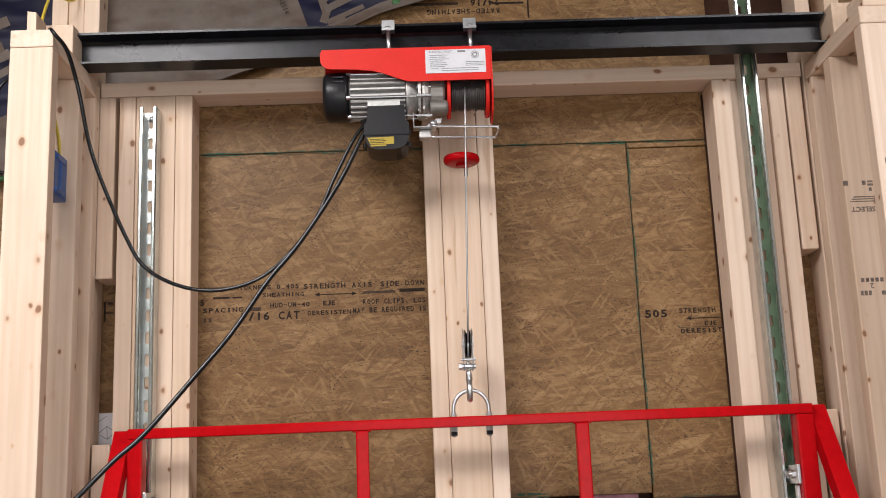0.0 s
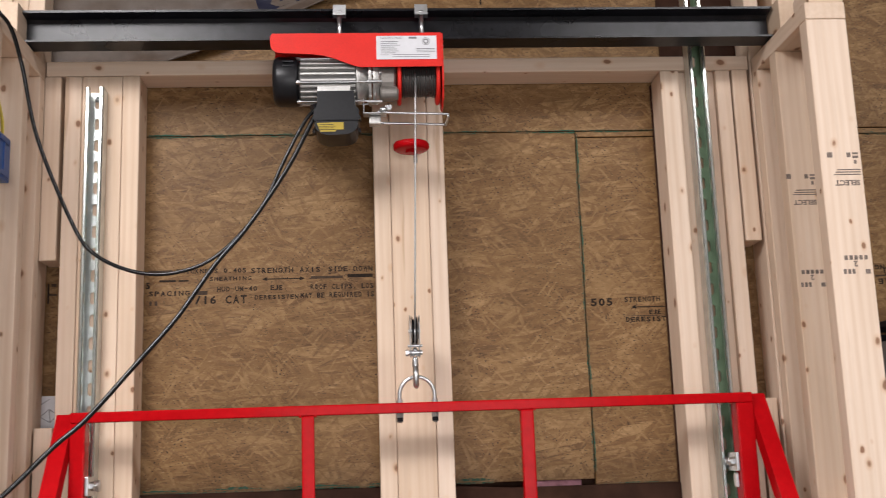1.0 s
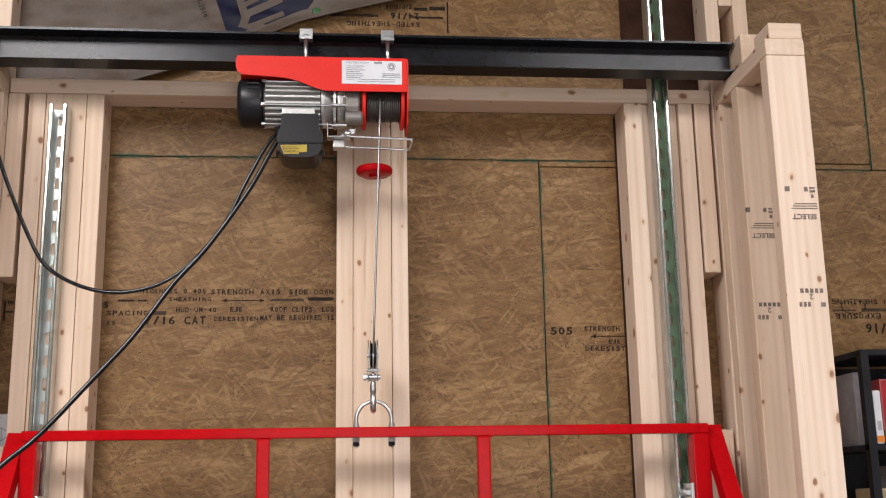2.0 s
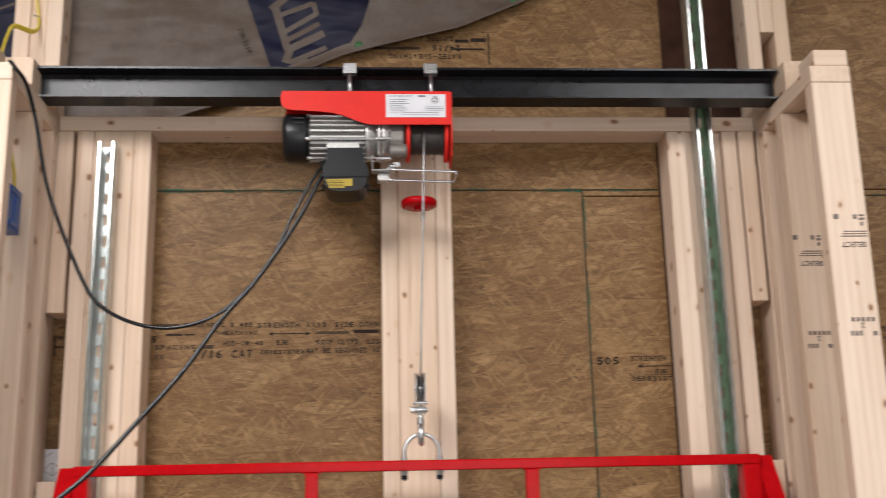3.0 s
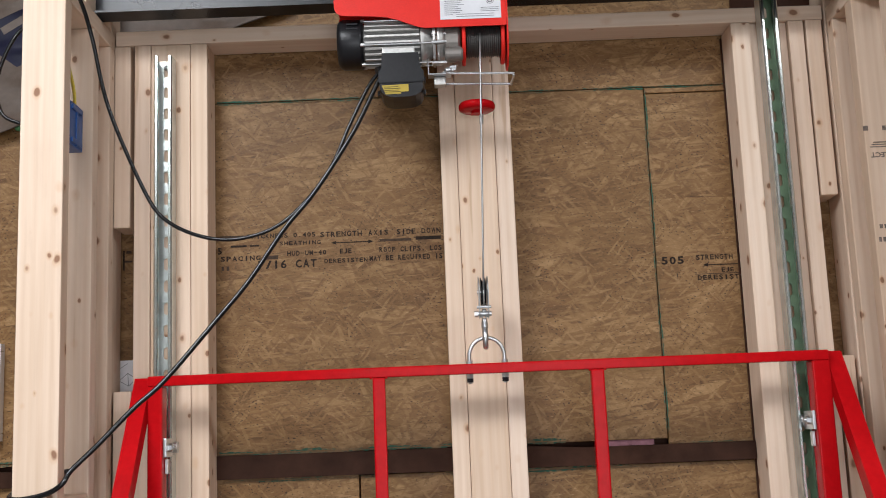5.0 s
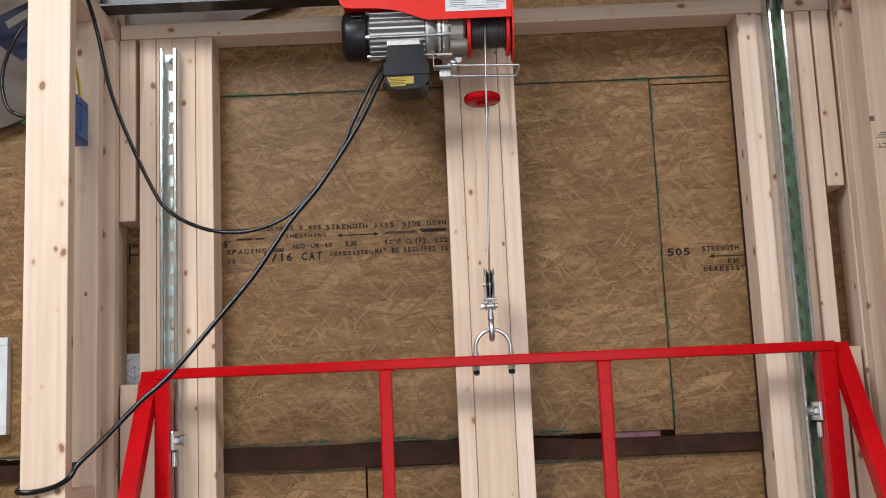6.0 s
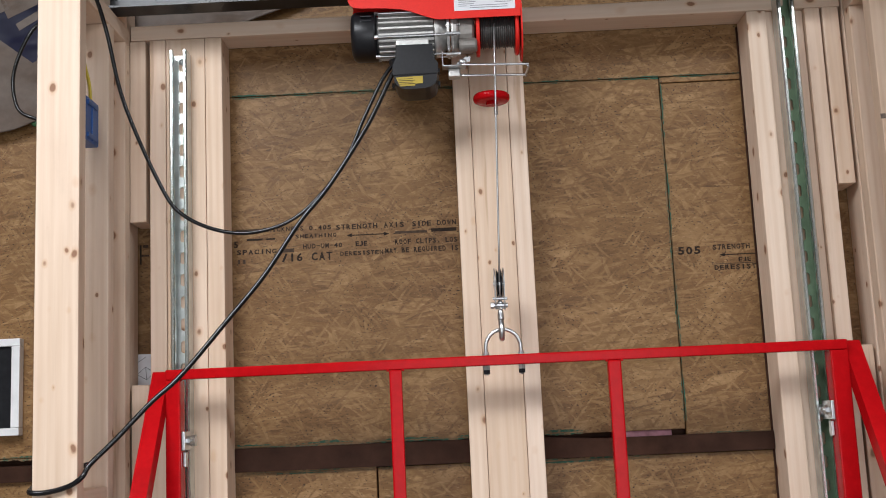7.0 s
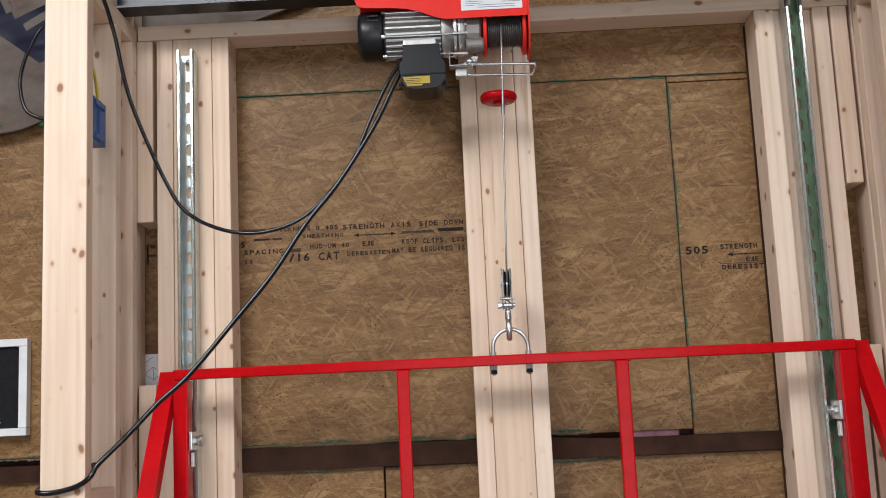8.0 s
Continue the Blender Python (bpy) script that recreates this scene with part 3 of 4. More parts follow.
def stud(x0, x1, z0=0.0, z1=2.4365, y0=0.0, y1=D):
    return lumber("stud", x0, x1, y0, y1, z0, z1, framing)


stud(-0.7955, -0.7575)
stud(-0.7565, -0.6650, y0=0.0010, y1=0.039)
stud(-0.6640, -0.6245)
stud(-0.0830, -0.0450)
stud(-0.0442, 0.0442, y0=0.0008, y1=0.0388)
stud(0.0450, 0.0830)
stud(0.6150, 0.6605)
stud(0.6612, 0.7500, y0=0.012, y1=0.050)
stud(0.7508, 0.7868, y0=-0.001)
stud(-0.8430, -0.8050, 2.0, 2.4365, y0=0.001)
stud(-0.8400, -0.8000, 0.0, 1.6265, y0=0.002)
stud(0.7915, 0.8300, 2.0125, 2.4365, y0=-0.002)
stud(0.7935, 0.8310, 0.0, 1.6430, y0=0.001)
stud(-0.9630, -0.9250, 0.0, 2.84)
stud(-0.9240, -0.8870, 0.0, 2.845, y0=0.002)
stud(-0.8860, -0.8490, 0.0, 3.54, y0=-0.001)
stud(0.8380, 0.8735, 0.0, 3.54)
stud(0.8745, 0.9095, 2.70, 3.54, y0=-0.002)
stud(0.9105, 0.9480, 0.0, 3.54, y0=0.001)
lumber("top_plate", -0.8405, 0.8350, 0.0, D, 2.4375, 2.4735, framing, along="x")

# ---- side frames that carry the beam ----
F, CAP = -0.341, 2.462


def side_frame(s, label):
    fr = thing("side_frame", label, "lumber frame", (s * 0.885, -0.17, 0), group="side frames under the beam")
    a, b = sorted((s * 0.841, s * 0.929))

    def piece(name, y0, y1, z0=0.0, z1=CAP - 0.0385):
        return lumber(name, a, b, y0, y1, z0, z1, fr)

    front = piece("stud", F, F + 0.038)
    middle = piece("stud", -0.158, -0.120)
    piece("stud", -0.040, -0.003)
    lumber("top_plate", a, b, F - 0.001, -0.003, CAP - 0.038, CAP, fr, along="y")
    lumber("blocking", a + 0.001, b - 0.001, F + 0.039, -0.159, 1.375, 1.413, fr, along="y")
    return fr, front, middle


left_frame, lf, lm = side_frame(-1, "pale pine stud frame under the beam, cord wrapped round it")
right_frame, rf, rm = side_frame(1, "pale pine stud frame under the beam, with grade stamps")


def grade_stamp(parent, x, y, z, width):
    """Grade marks on a stud, upside down; only one word of them can be read."""
    def spot(x0, x1, z0, z1):
        part("printed_bar", box(x0, x1, y - 0.0007, y - 0.0002, z0, z1), WOOD_INK, parent)
    w = letters("printed_word", "SELECT", 0.0155, Matrix.Translation((x + width * 0.95, y - 0.0005, z + 0.0125)) @ pose(0, 0, 0, 0, 180, 0), WOOD_INK, parent, 0.0001, 1.05, 0.03)
    for k in range(3):
        spot(x + 0.005 + 0.004 * k, x + width, z + 0.024 + 0.0052 * k, z + 0.0262 + 0.0052 * k)
    spot(x - 0.006, x + 0.005, z + 0.062, z + 0.073)
    spot(x + 0.036, x + 0.044, z + 0.062, z + 0.072)
    spot(x + 0.050, x + 0.056, z + 0.048, z + 0.056)
    spot(x + 0.048, x + 0.060, z + 0.060, z + 0.065)
    spot(x + 0.048, x + 0.060, z + 0.068, z + 0.072)
    for k in range(5):
        spot(x + 0.008 + 0.0105 * k, x + 0.015 + 0.0105 * k, z - 0.155, z - 0.146)
    letters("printed_word", "2", 0.016, Matrix.Translation((x + 0.035, y - 0.0005, z - 0.158)) @ pose(0, 0, 0, 0, 180, 0), WOOD_INK, parent, 0.0001, 1.05, 0.03)
    for k in range(3):
        spot(x + 0.004 + 0.009 * k, x + 0.010 + 0.009 * k, z - 0.184, z - 0.174)
    spot(x + 0.050, x + 0.060, z - 0.184, z - 0.175)


grade_stamp(rf, 0.862, F, 2.055, 0.062)
grade_stamp(rm, 0.845, -0.158, 2.058, 0.062)

for s, lab in ((-1, "short pine block on the frame at the end of the beam"), (1, "short pine block on the frame at the end of the beam")):
    a, b = sorted((s * 0.8575, s * 0.929))
    tagged(lumber("end_block", a, b, -0.165, -0.06, CAP, 2.551, along="y"), lab, "wood block", group="blocks at the beam ends")
tagged(lumber("wood_offcut", 0.852, 0.927, F, F + 0.085, CAP, CAP + 0.0375, along="x"), "flat pine offcut lying on the frame", "wood block")
wedge = link("wood_wedge", soften(prism([(-0.898, CAP), (-0.879, CAP), (-0.880, 2.503), (-0.898, 2.506)], -0.335, -0.275), 0.0015), PINE)
tagged(wedge, "small pine wedge standing on the frame", "wood block")

# ---- steel beam ----
B0, B1 = CAP + 0.0005, 2.5425
beam = thing("channel_beam", "black mill-scale steel channel beam resting on the frames", "steel beam", (0, -0.115, B0))
prof = [(-0.136, B0 + 0.006), (-0.092, B0), (-0.092, B1), (-0.136, B1), (-0.136, B1 - 0.0055), (-0.104, B1 - 0.009), (-0.0985, B1 - 0.016), (-0.0985, B0 + 0.016), (-0.104, B0 + 0.0125), (-0.136, B0 + 0.0105)]
bm = bmesh.new()
ends = [[bm.verts.new((x, y, z)) for y, z in prof] for x in (-0.861, 0.853)]
bm.faces.new(ends[0])
bm.faces.new(ends[1][::-1])
for k in range(len(prof)):
    bm.faces.new((ends[0][k], ends[0][(k + 1) % len(prof)], ends[1][(k + 1) % len(prof)], ends[1][k]))
part("channel", soften(bm, 0.0015, 2, 0.9), STEEL_BLACK, beam)


# ---- strut channels ----
def strut(x, z0, z1, label):
    """Slotted strut with its mouth towards the room: web with slots, two flanges with inturned lips."""
    ob = thing("strut_channel", label, "strut channel", (x, -0.02, z0), group="strut channels")
    w, d, t, pitch = 0.0206, 0.041, 0.0025, 0.0508
    bm = bmesh.new()
    n = int((z1 - z0) / pitch)
    oct_ = [(0.0071 * math.cos(a), 0.0145 * math.copysign(1, math.sin(a)) * min(1, 0.5 + abs(math.sin(a)) / 2)) for a in (math.radians(22.5 + 45 * k) for k in range(8))]
    rect = [(w, 0.0127), (0.0071, 0.0254), (-0.0071, 0.0254), (-w, 0.0127), (-w, -0.0127), (-0.0071, -0.0254), (0.0071, -0.0254), (w, -0.0127)]
    corner = {0: (w, 0.0254), 2: (-w, 0.0254), 4: (-w, -0.0254), 6: (w, -0.0254)}
    for i in range(n):
        zc = z1 - (i + 0.55) * pitch
        outer = [bm.verts.new((x + a, -0.0045, zc + b)) for a, b in rect]
        inner = [bm.verts.new((x + a, -0.0045, zc + b)) for a, b in oct_]
        back = [bm.verts.new((x + a, 0.0003, zc + b)) for a, b in oct_]
        for k in range(8):
            j = (k + 1) % 8
            bm.faces.new((outer[k], outer[j], inner[j], inner[k]))
            bm.faces.new((inner[k], inner[j], back[j], back[k]))
            if k in corner:
                c = bm.verts.new((x + corner[k][0], -0.0045, zc + corner[k][1]))
                bm.faces.new((outer[k], c, outer[j]))
    bmesh.ops.remove_doubles(bm, verts=bm.verts[:], dist=0.00005)
    part("slotted_web", bm, CHROME_GREEN if x > 0 else GALV, ob)
    zb = z1 - (n + 0.05) * pitch
    for s in (-1, 1):
        wall_side = [(w, 0.0), (w, -d + 0.003), (w - t, -d + 0.0035), (w - t, 0.0)]
        mouth = [(w, -d + 0.003), (w - 0.003, -d), (w - 0.0075, -d), (w - 0.0095, -d + 0.003), (w - 0.0095, -d + 0.0085), (w - 0.0075, -d + 0.0085), (w - 0.0075, -d + 0.0035), (w - t, -d + 0.0035)]
        for name, sec, mat in (("flange", wall_side, GALV), ("lip", mouth, LIP)):
            bm = bmesh.new()
            lo = [bm.verts.new((x + s * a, b, zb)) for a, b in sec]
            hi = [bm.verts.new((x + s * a, b, z1)) for a, b in sec]
            bm.faces.new(lo)
            bm.faces.new(hi[::-1])
            for k in range(len(sec)):
                bm.faces.new((lo[k], lo[(k + 1) % len(sec)], hi[(k + 1) % len(sec)], hi[k]))
            part(name, bm, mat, ob)
    return ob


left_strut = strut(-0.7185, 0.1, 2.396, "slotted galvanised strut channel screwed to the post")
right_strut = strut(0.6965, 0.1, 3.45, "slotted green-chromated strut channel running up past the beam")
part("screw_head", lathe([(-0.0065, 0.0), (-0.006, 0.004), (-0.003, 0.0075), (-0.0016, 0.0085)], (-0.7185, 0, 2.380), "y", 14), ZINC, left_strut, smooth=True)


# ---- red lift frame ----
def tubing(x0, x1, y0, y1, z0, z1):
    return box(x0, x1, y0, y1, z0, z1, 0.0035, 3)


RY0, RY1 = -0.110, -0.082
lift = thing("lift_frame", "glossy red welded steel lift frame guided by the struts", "lift frame", (0, -0.3, 0))
part("top_rail", tubing(-0.733, 0.735, RY0, RY1, 1.6295, 1.6515), RED, lift)
for x0, x1 in ((-0.7325, -0.7005), (0.6965, 0.7345)):
    part("end_post", tubing(x0, x1, RY0 - 0.001, RY1 + 0.012, 0.02, 1.6290), RED, lift)
for x0, x1 in ((-0.2495, -0.2225), (0.2215, 0.2495)):
    part("upright", tubing(x0, x1, RY0 + 0.0005, RY1 - 0.0005, 0.02, 1.6292), RED, lift)
for s, x0, x1 in ((-1, -0.768, -0.7335), (1, 0.7355, 0.772)):
    bm = bmesh.new()
    sec = [(-0.017, -0.017), (0.017, -0.017), (0.017, 0.017), (-0.017, 0.017)]
    top, bot = Vector(((x0 + x1) / 2, -0.066, 1.640)), Vector(((x0 + x1) / 2, -1.13, 0.05))
    d = (bot - top).normalized()
    n = Vector((1, 0, 0)).cross(d)
    hw = (x1 - x0) / 2
    rings = [[bm.verts.new(q + Vector((a / 0.017 * hw, 0, 0)) + n * b) for a, b in sec] for q in (top, bot)]
    bm.faces.new(rings[0])
    bm.faces.new(rings[1][::-1])
    for k in range(4):
        bm.faces.new((rings[0][k], rings[0][(k + 1) % 4], rings[1][(k + 1) % 4], rings[1][k]))
    part("brace", soften(bm, 0.004, 3), RED, lift)
    part("base_bar", tubing(x0, x1, -1.17, RY1, 0.0, 0.035), RED, lift)
    # weld beads at the joints
    bm = bmesh.new()
    for k in range(9):
        bmesh.ops.create_icosphere(bm, subdivisions=1, radius=0.0032, matrix=Matrix.Translation((s * 0.7345, RY0 + 0.002, 1.60 - 0.006 * k)))
    part("weld_bead", bm, RED, lift, smooth=True)
for x in (-0.236, 0.2355):
    for e in (-0.0145, 0.0145):
        part("weld_bead", tube([(x + e, RY0 + 0.003, 1.6290), (x + e * 1.25, RY0 + 0.001, 1.6286)], 0.003, 6, 2), RED, lift, smooth=True)


def trolley(x, z, s):
    """Zinc guide bracket with a nut and bolt between the end post and its strut."""
    ob = thing("guide_trolley", "zinc guide trolley bolted between frame and strut", "trolley", (x, -0.06, z), group="guide trolleys")
    bm = bmesh.new()
    add_box(bm, x - 0.0035, x + 0.0035, -0.105, -0.045, z - 0.02, z + 0.02, 0.0015, 2)
    part("bracket_plate", bm, ZINC, ob)
    part("nut", cyl((x + s * 0.0035, -0.082, z), (x + s * 0.0115, -0.082, z), 0.0095, 6), ZINC, ob)
    part("bolt", cyl((x - s * 0.004, -0.082, z), (x + s * 0.0175, -0.082, z), 0.0048, 14), ZINC, ob, smooth=True)
    part("roller", cyl((x - 0.010, -0.03, z), (x + 0.010, -0.03, z), 0.0125, 20), ZINC, ob)
    part("axle", cyl((x, -0.06, z - 0.012), (x, -0.028, z - 0.012), 0.004, 12), ZINC, ob)
    part("lower_clip", box(x - 0.003, x + 0.003, -0.092, -0.075, z - 0.055, z - 0.024, 0.001), ZINC, ob)
    return ob


trolley(-0.6965, 1.4985, 1)
trolley(0.6925, 1.503, -1)

# ---- U-bolt, pulley block and hook ----
ub = thing("u_bolt", "bright zinc U-bolt clamped through the red rail", "u-bolt", (-0.001, -0.096, 1.62))
arc = [(-0.039, -0.096, 1.609), (-0.039, -0.096, 1.667)] + [(-0.001 - 0.038 * math.cos(a), -0.096, 1.667 + 0.040 * math.sin(a)) for a in (math.pi * k / 12 for k in range(1, 12))] + [(0.037, -0.096, 1.667), (0.037, -0.096, 1.609)]
part("rod", tube(arc, 0.0042, 10, 2), ZINC, ub, smooth=True)
for x in (-0.039, 0.037):
    part("nut", cyl((x, -0.096, 1.6205), (x, -0.096, 1.6292), 0.0082, 6), ZINC, ub)
    part("nut", cyl((x, -0.096, 1.6115), (x, -0.096, 1.6200), 0.0078, 6), STEEL_BLACK, ub, "dark lock nut")
    part("collar", cyl((x, -0.096, 1.6518), (x, -0.096, 1.6585), 0.0068, 12), ZINC, ub)

pulley = thing("pulley_block", "zinc pulley block with a forged hook in the U-bolt", "pulley", (-0.003, -0.104, 1.70))
px, py, pz = -0.003, -0.104, 1.806
part("sheave", lathe([(-0.006, 0.02), (-0.006, 0.0315), (-0.0045, 0.0315), (-0.0015, 0.025), (0.0015, 0.025), (0.0045, 0.0315), (0.006, 0.0315), (0.006, 0.02)], (px, py, pz), "x", 30), STEEL_BLACK, pulley, smooth=False)
for s in (-1, 1):
    out = [(py + 0.0345 * math.cos(a), pz + 0.0345 * math.sin(a)) for a in (math.pi * k / 14 for k in range(15))] + [(py - 0.020, pz - 0.045), (py - 0.012, pz - 0.057), (py + 0.012, pz - 0.057), (py + 0.020, pz - 0.045)]
    bm = bmesh.new()
    x0, x1 = px + s * 0.0085, px + s * 0.0108
    f = [bm.verts.new((x0, y, z)) for y, z in out]
    g = [bm.verts.new((x1, y, z)) for y, z in out]
    bm.faces.new(f)
    bm.faces.new(g[::-1])
    for k in range(len(out)):
        bm.faces.new((f[k], f[(k + 1) % len(out)], g[(k + 1) % len(out)], g[k]))
    part("cheek_plate", soften(bm, 0.0007, 1), ZINC, pulley)
part("axle", cyl((px - 0.013, py, pz), (px + 0.013, py, pz), 0.0055, 16), ZINC, pulley)
part("bolt", cyl((px - 0.0155, py - 0.014, pz - 0.034), (px + 0.0155, py - 0.014, pz - 0.034), 0.0032, 10), ZINC, pulley)
part("bolt", cyl((px - 0.018, py - 0.006, pz - 0.048), (px + 0.016, py - 0.006, pz - 0.048), 0.0055, 10), ZINC, pulley)
part("bolt_head", cyl((px - 0.021, py - 0.006, pz - 0.048), (px - 0.014, py - 0.006, pz - 0.048), 0.0075, 6), ZINC, pulley)
part("swivel_eye", tube([(px - 0.006, py - 0.004, pz - 0.056), (px, py - 0.006, pz - 0.040), (px + 0.006, py - 0.004, pz - 0.056)], 0.004, 10, 6), ZINC, pulley, smooth=True)
part("shank", lathe([(0.0, 0.006), (0.004, 0.0075), (0.018, 0.0062), (0.024, 0.005)], (px, py - 0.002, pz - 0.081), "z", 16), ZINC, pulley, smooth=True)
hk = [(px, py - 0.002, pz - 0.078), (px, py - 0.012, pz - 0.090), (px, py - 0.0155, pz - 0.104), (px, py - 0.009, pz - 0.117), (px + 0.001, py + 0.006, pz - 0.119), (px + 0.001, py + 0.017, pz - 0.109), (px + 0.001, py + 0.0175, pz - 0.098)]
part("hook", tube(hk, 0.0062, 12, 6), ZINC, pulley, smooth=True)

# ---- electric hoist ----
HX, HZ, HF, HB = -0.3055, 2.4605, -0.192, -0.062
hoist = thing("electric_hoist", "red and black electric wire-rope hoist clamped under the beam", "hoist", (HX + 0.19, -0.127, HZ))


def hx(u):
    return HX + u


def hz(v):
    return HZ - v


cover = [(0.004, 0.0), (0.377, 0.0), (0.377, 0.079), (0.199, 0.079), (0.186, 0.0765), (0.165, 0.069), (0.140, 0.0585), (0.115, 0.0515), (0.080, 0.0475), (0.030, 0.0455), (0.014, 0.0435), (0.005, 0.037), (0.001, 0.028), (0.0, 0.010)]
outline = [(hx(u), hz(v)) for u, v in cover]
front_cover = part("front_cover", soften(prism(outline, HF, HF + 0.003), 0.0006, 1), RED_COVER, hoist)
part("rear_cover", soften(prism([(x, HZ - (HZ - z) * 0.45) for x, z in outline], HB - 0.003, HB), 0.0006, 1), RED_COVER, hoist)
part("top_cover", box(hx(0.002), hx(0.3745), HF + 0.0035, HB - 0.0035, hz(0.0035), hz(0.0008), 0.0008, 1), RED_COVER, hoist)
end = [(-0.190, hz(0.001)), (-0.064, hz(0.001)), (-0.064, hz(0.10)), (-0.085, hz(0.145)), (-0.110, hz(0.157)), (-0.140, hz(0.157)), (-0.168, hz(0.145)), (-0.190, hz(0.11))]
bm = bmesh.new()
f = [bm.verts.new((hx(0.3775), y, z)) for y, z in end]
g = [bm.verts.new((hx(0.3808), y, z)) for y, z in end]
bm.faces.new(f)
bm.faces.new(g[::-1])
for k in range(len(end)):
    bm.faces.new((f[k], f[(k + 1) % len(end)], g[(k + 1) % len(end)], g[k]))
end_plate = part("end_plate", soften(bm, 0.0006, 1), RED_COVER, hoist)
for k in range(6):
    part("vent_slot", box(hx(0.3806), hx(0.3813), HF + 0.006, HF + 0.016, hz(0.022 + 0.009 * k), hz(0.018 + 0.009 * k)), WHITE, end_plate)
# rating plate
plate = part("rating_label", soften(box(hx(0.233), hx(0.3665), HF - 0.0012, HF - 0.0002, hz(0.0625), hz(0.0075)), 0.0004, 1), WHITE, front_cover, "white rating label with small print")
letters("printed_words", "ELECTRIC HOIST", 0.0062, Matrix.Translation((hx(0.2420), HF - 0.0015, hz(0.0145))), GREY_INK, plate, 0.0001, 1.1)
LB = HF - 0.0012
for k in range(8):
    w = (0.040, 0.036, 0.043, 0.030, 0.036, 0.039, 0.034, 0.018)[k]
    bar(hx(0.2425), hx(0.2425 + w), hz(0.0212 + 0.0045 * k), hz(0.0203 + 0.0045 * k), GREY_INK, plate, LB)
bar(hx(0.305), hx(0.322), hz(0.0145), hz(0.0105), GREY_INK, plate, LB)
for k in range(3):
    bar(hx(0.322), hx(0.362), hz(0.0383 + 0.004 * k), hz(0.0374 + 0.004 * k), GREY_INK, plate, LB)
for k in range(2):
    bar(hx(0.268), hx(0.350), hz(0.0523 + 0.005 * k), hz(0.0514 + 0.005 * k), GREY_INK, plate, LB)
bm = bmesh.new()
for r0, r1 in ((0.0088, 0.0078), (0.006, 0.0035)):
    for k in range(20):
        a0, a1 = 2 * math.pi * k / 20, 2 * math.pi * (k + 1) / 20
        prism([(hx(0.343) + r * math.cos(a), hz(0.021) + r * math.sin(a)) for r, a in ((r0, a0), (r0, a1), (r1, a1), (r1, a0))], LB - 0.0006, LB - 0.0002, bm)
part("round_mark", bm, GREY_INK, plate)
# motor
MY, MZ = -0.127, hz(0.089)
part("fan_cowl", lathe([(0.0, 0.044), (0.002, 0.050), (0.008, 0.0545), (0.014, 0.056), (0.050, 0.056), (0.056, 0.0545)], (hx(0.003), MY, MZ), "x", 36), BLACK, hoist, "glossy black fan cowl", smooth=True)
for v in (0.058, 0.068):
    part("cowl_slot", box(hx(0.026), hx(0.050), MY - 0.0545, MY - 0.045, hz(v + 0.0035), hz(v), 0.001), STEEL_BLACK, hoist)
part("motor_body", lathe([(0.0, 0.044), (0.004, 0.0435), (0.125, 0.0435), (0.134, 0.040)], (hx(0.060), MY, MZ), "x", 36), ALLOY_SHADED, hoist, "grey cast motor body", smooth=True)
for k in range(24):
    a = 2 * math.pi * k / 24
    c, s = math.cos(a), math.sin(a)
    bm = bmesh.new()
    add_box(bm, hx(0.064), hx(0.186), -0.0028, 0.0028, 0.042, 0.0540, 0.0010, 1)
    bm.transform(Matrix.Translation((0, MY, MZ)) @ Matrix.Rotation(a, 4, "X"))
    part("cooling_fin", bm, ALLOY, hoist)
part("motor_shield", lathe([(0.0, 0.0535), (0.003, 0.054), (0.010, 0.051), (0.026, 0.036), (0.03, 0.034)], (hx(0.1875), MY, MZ), "x", 36), ALLOY, hoist, smooth=True)
for a in (2.3, 3.5, 4.4, 5.4):
    q = (hx(0.058), MY + 0.0545 * math.cos(a), MZ + 0.0545 * math.sin(a))
    part("tie_rod", cyl(q, (hx(0.235), q[1], q[2]), 0.0022, 8), ZINC, hoist)
    part("rod_nut", cyl((hx(0.056), q[1], q[2]), (hx(0.064), q[1], q[2]), 0.0048, 6), ZINC, hoist)
part("flange_plate", lathe([(0.0, 0.056), (0.006, 0.057), (0.006, 0.02)], (hx(0.2145), MY, MZ), "x", 24), ALLOY, hoist)
part("flange_plate", lathe([(0.0, 0.052), (0.005, 0.053), (0.012, 0.050), (0.016, 0.046)], (hx(0.224), MY, MZ), "x", 24), ALLOY, hoist)
for v, y in ((0.086, -0.172), (0.148, -0.158), (0.110, -0.183)):
    part("flange_bolt", cyl((hx(0.211), y, hz(v)), (hx(0.244), y, hz(v)), 0.0042, 6), ZINC, hoist)
part("gearbox", lathe([(0.0, 0.020), (0.0, 0.044), (0.003, 0.047), (0.030, 0.047), (0.034, 0.044), (0.036, 0.020)], (hx(0.240), MY, MZ), "x", 32), GEAR, hoist, "matt taupe gearbox drum", smooth=False)
part("gearbox_boss", lathe([(0.0, 0.004), (0.0, 0.014), (0.003, 0.016), (0.036, 0.016), (0.040, 0.013), (0.040, 0.004)], (hx(0.240), -0.160, hz(0.130)), "x", 20), GEAR, hoist)
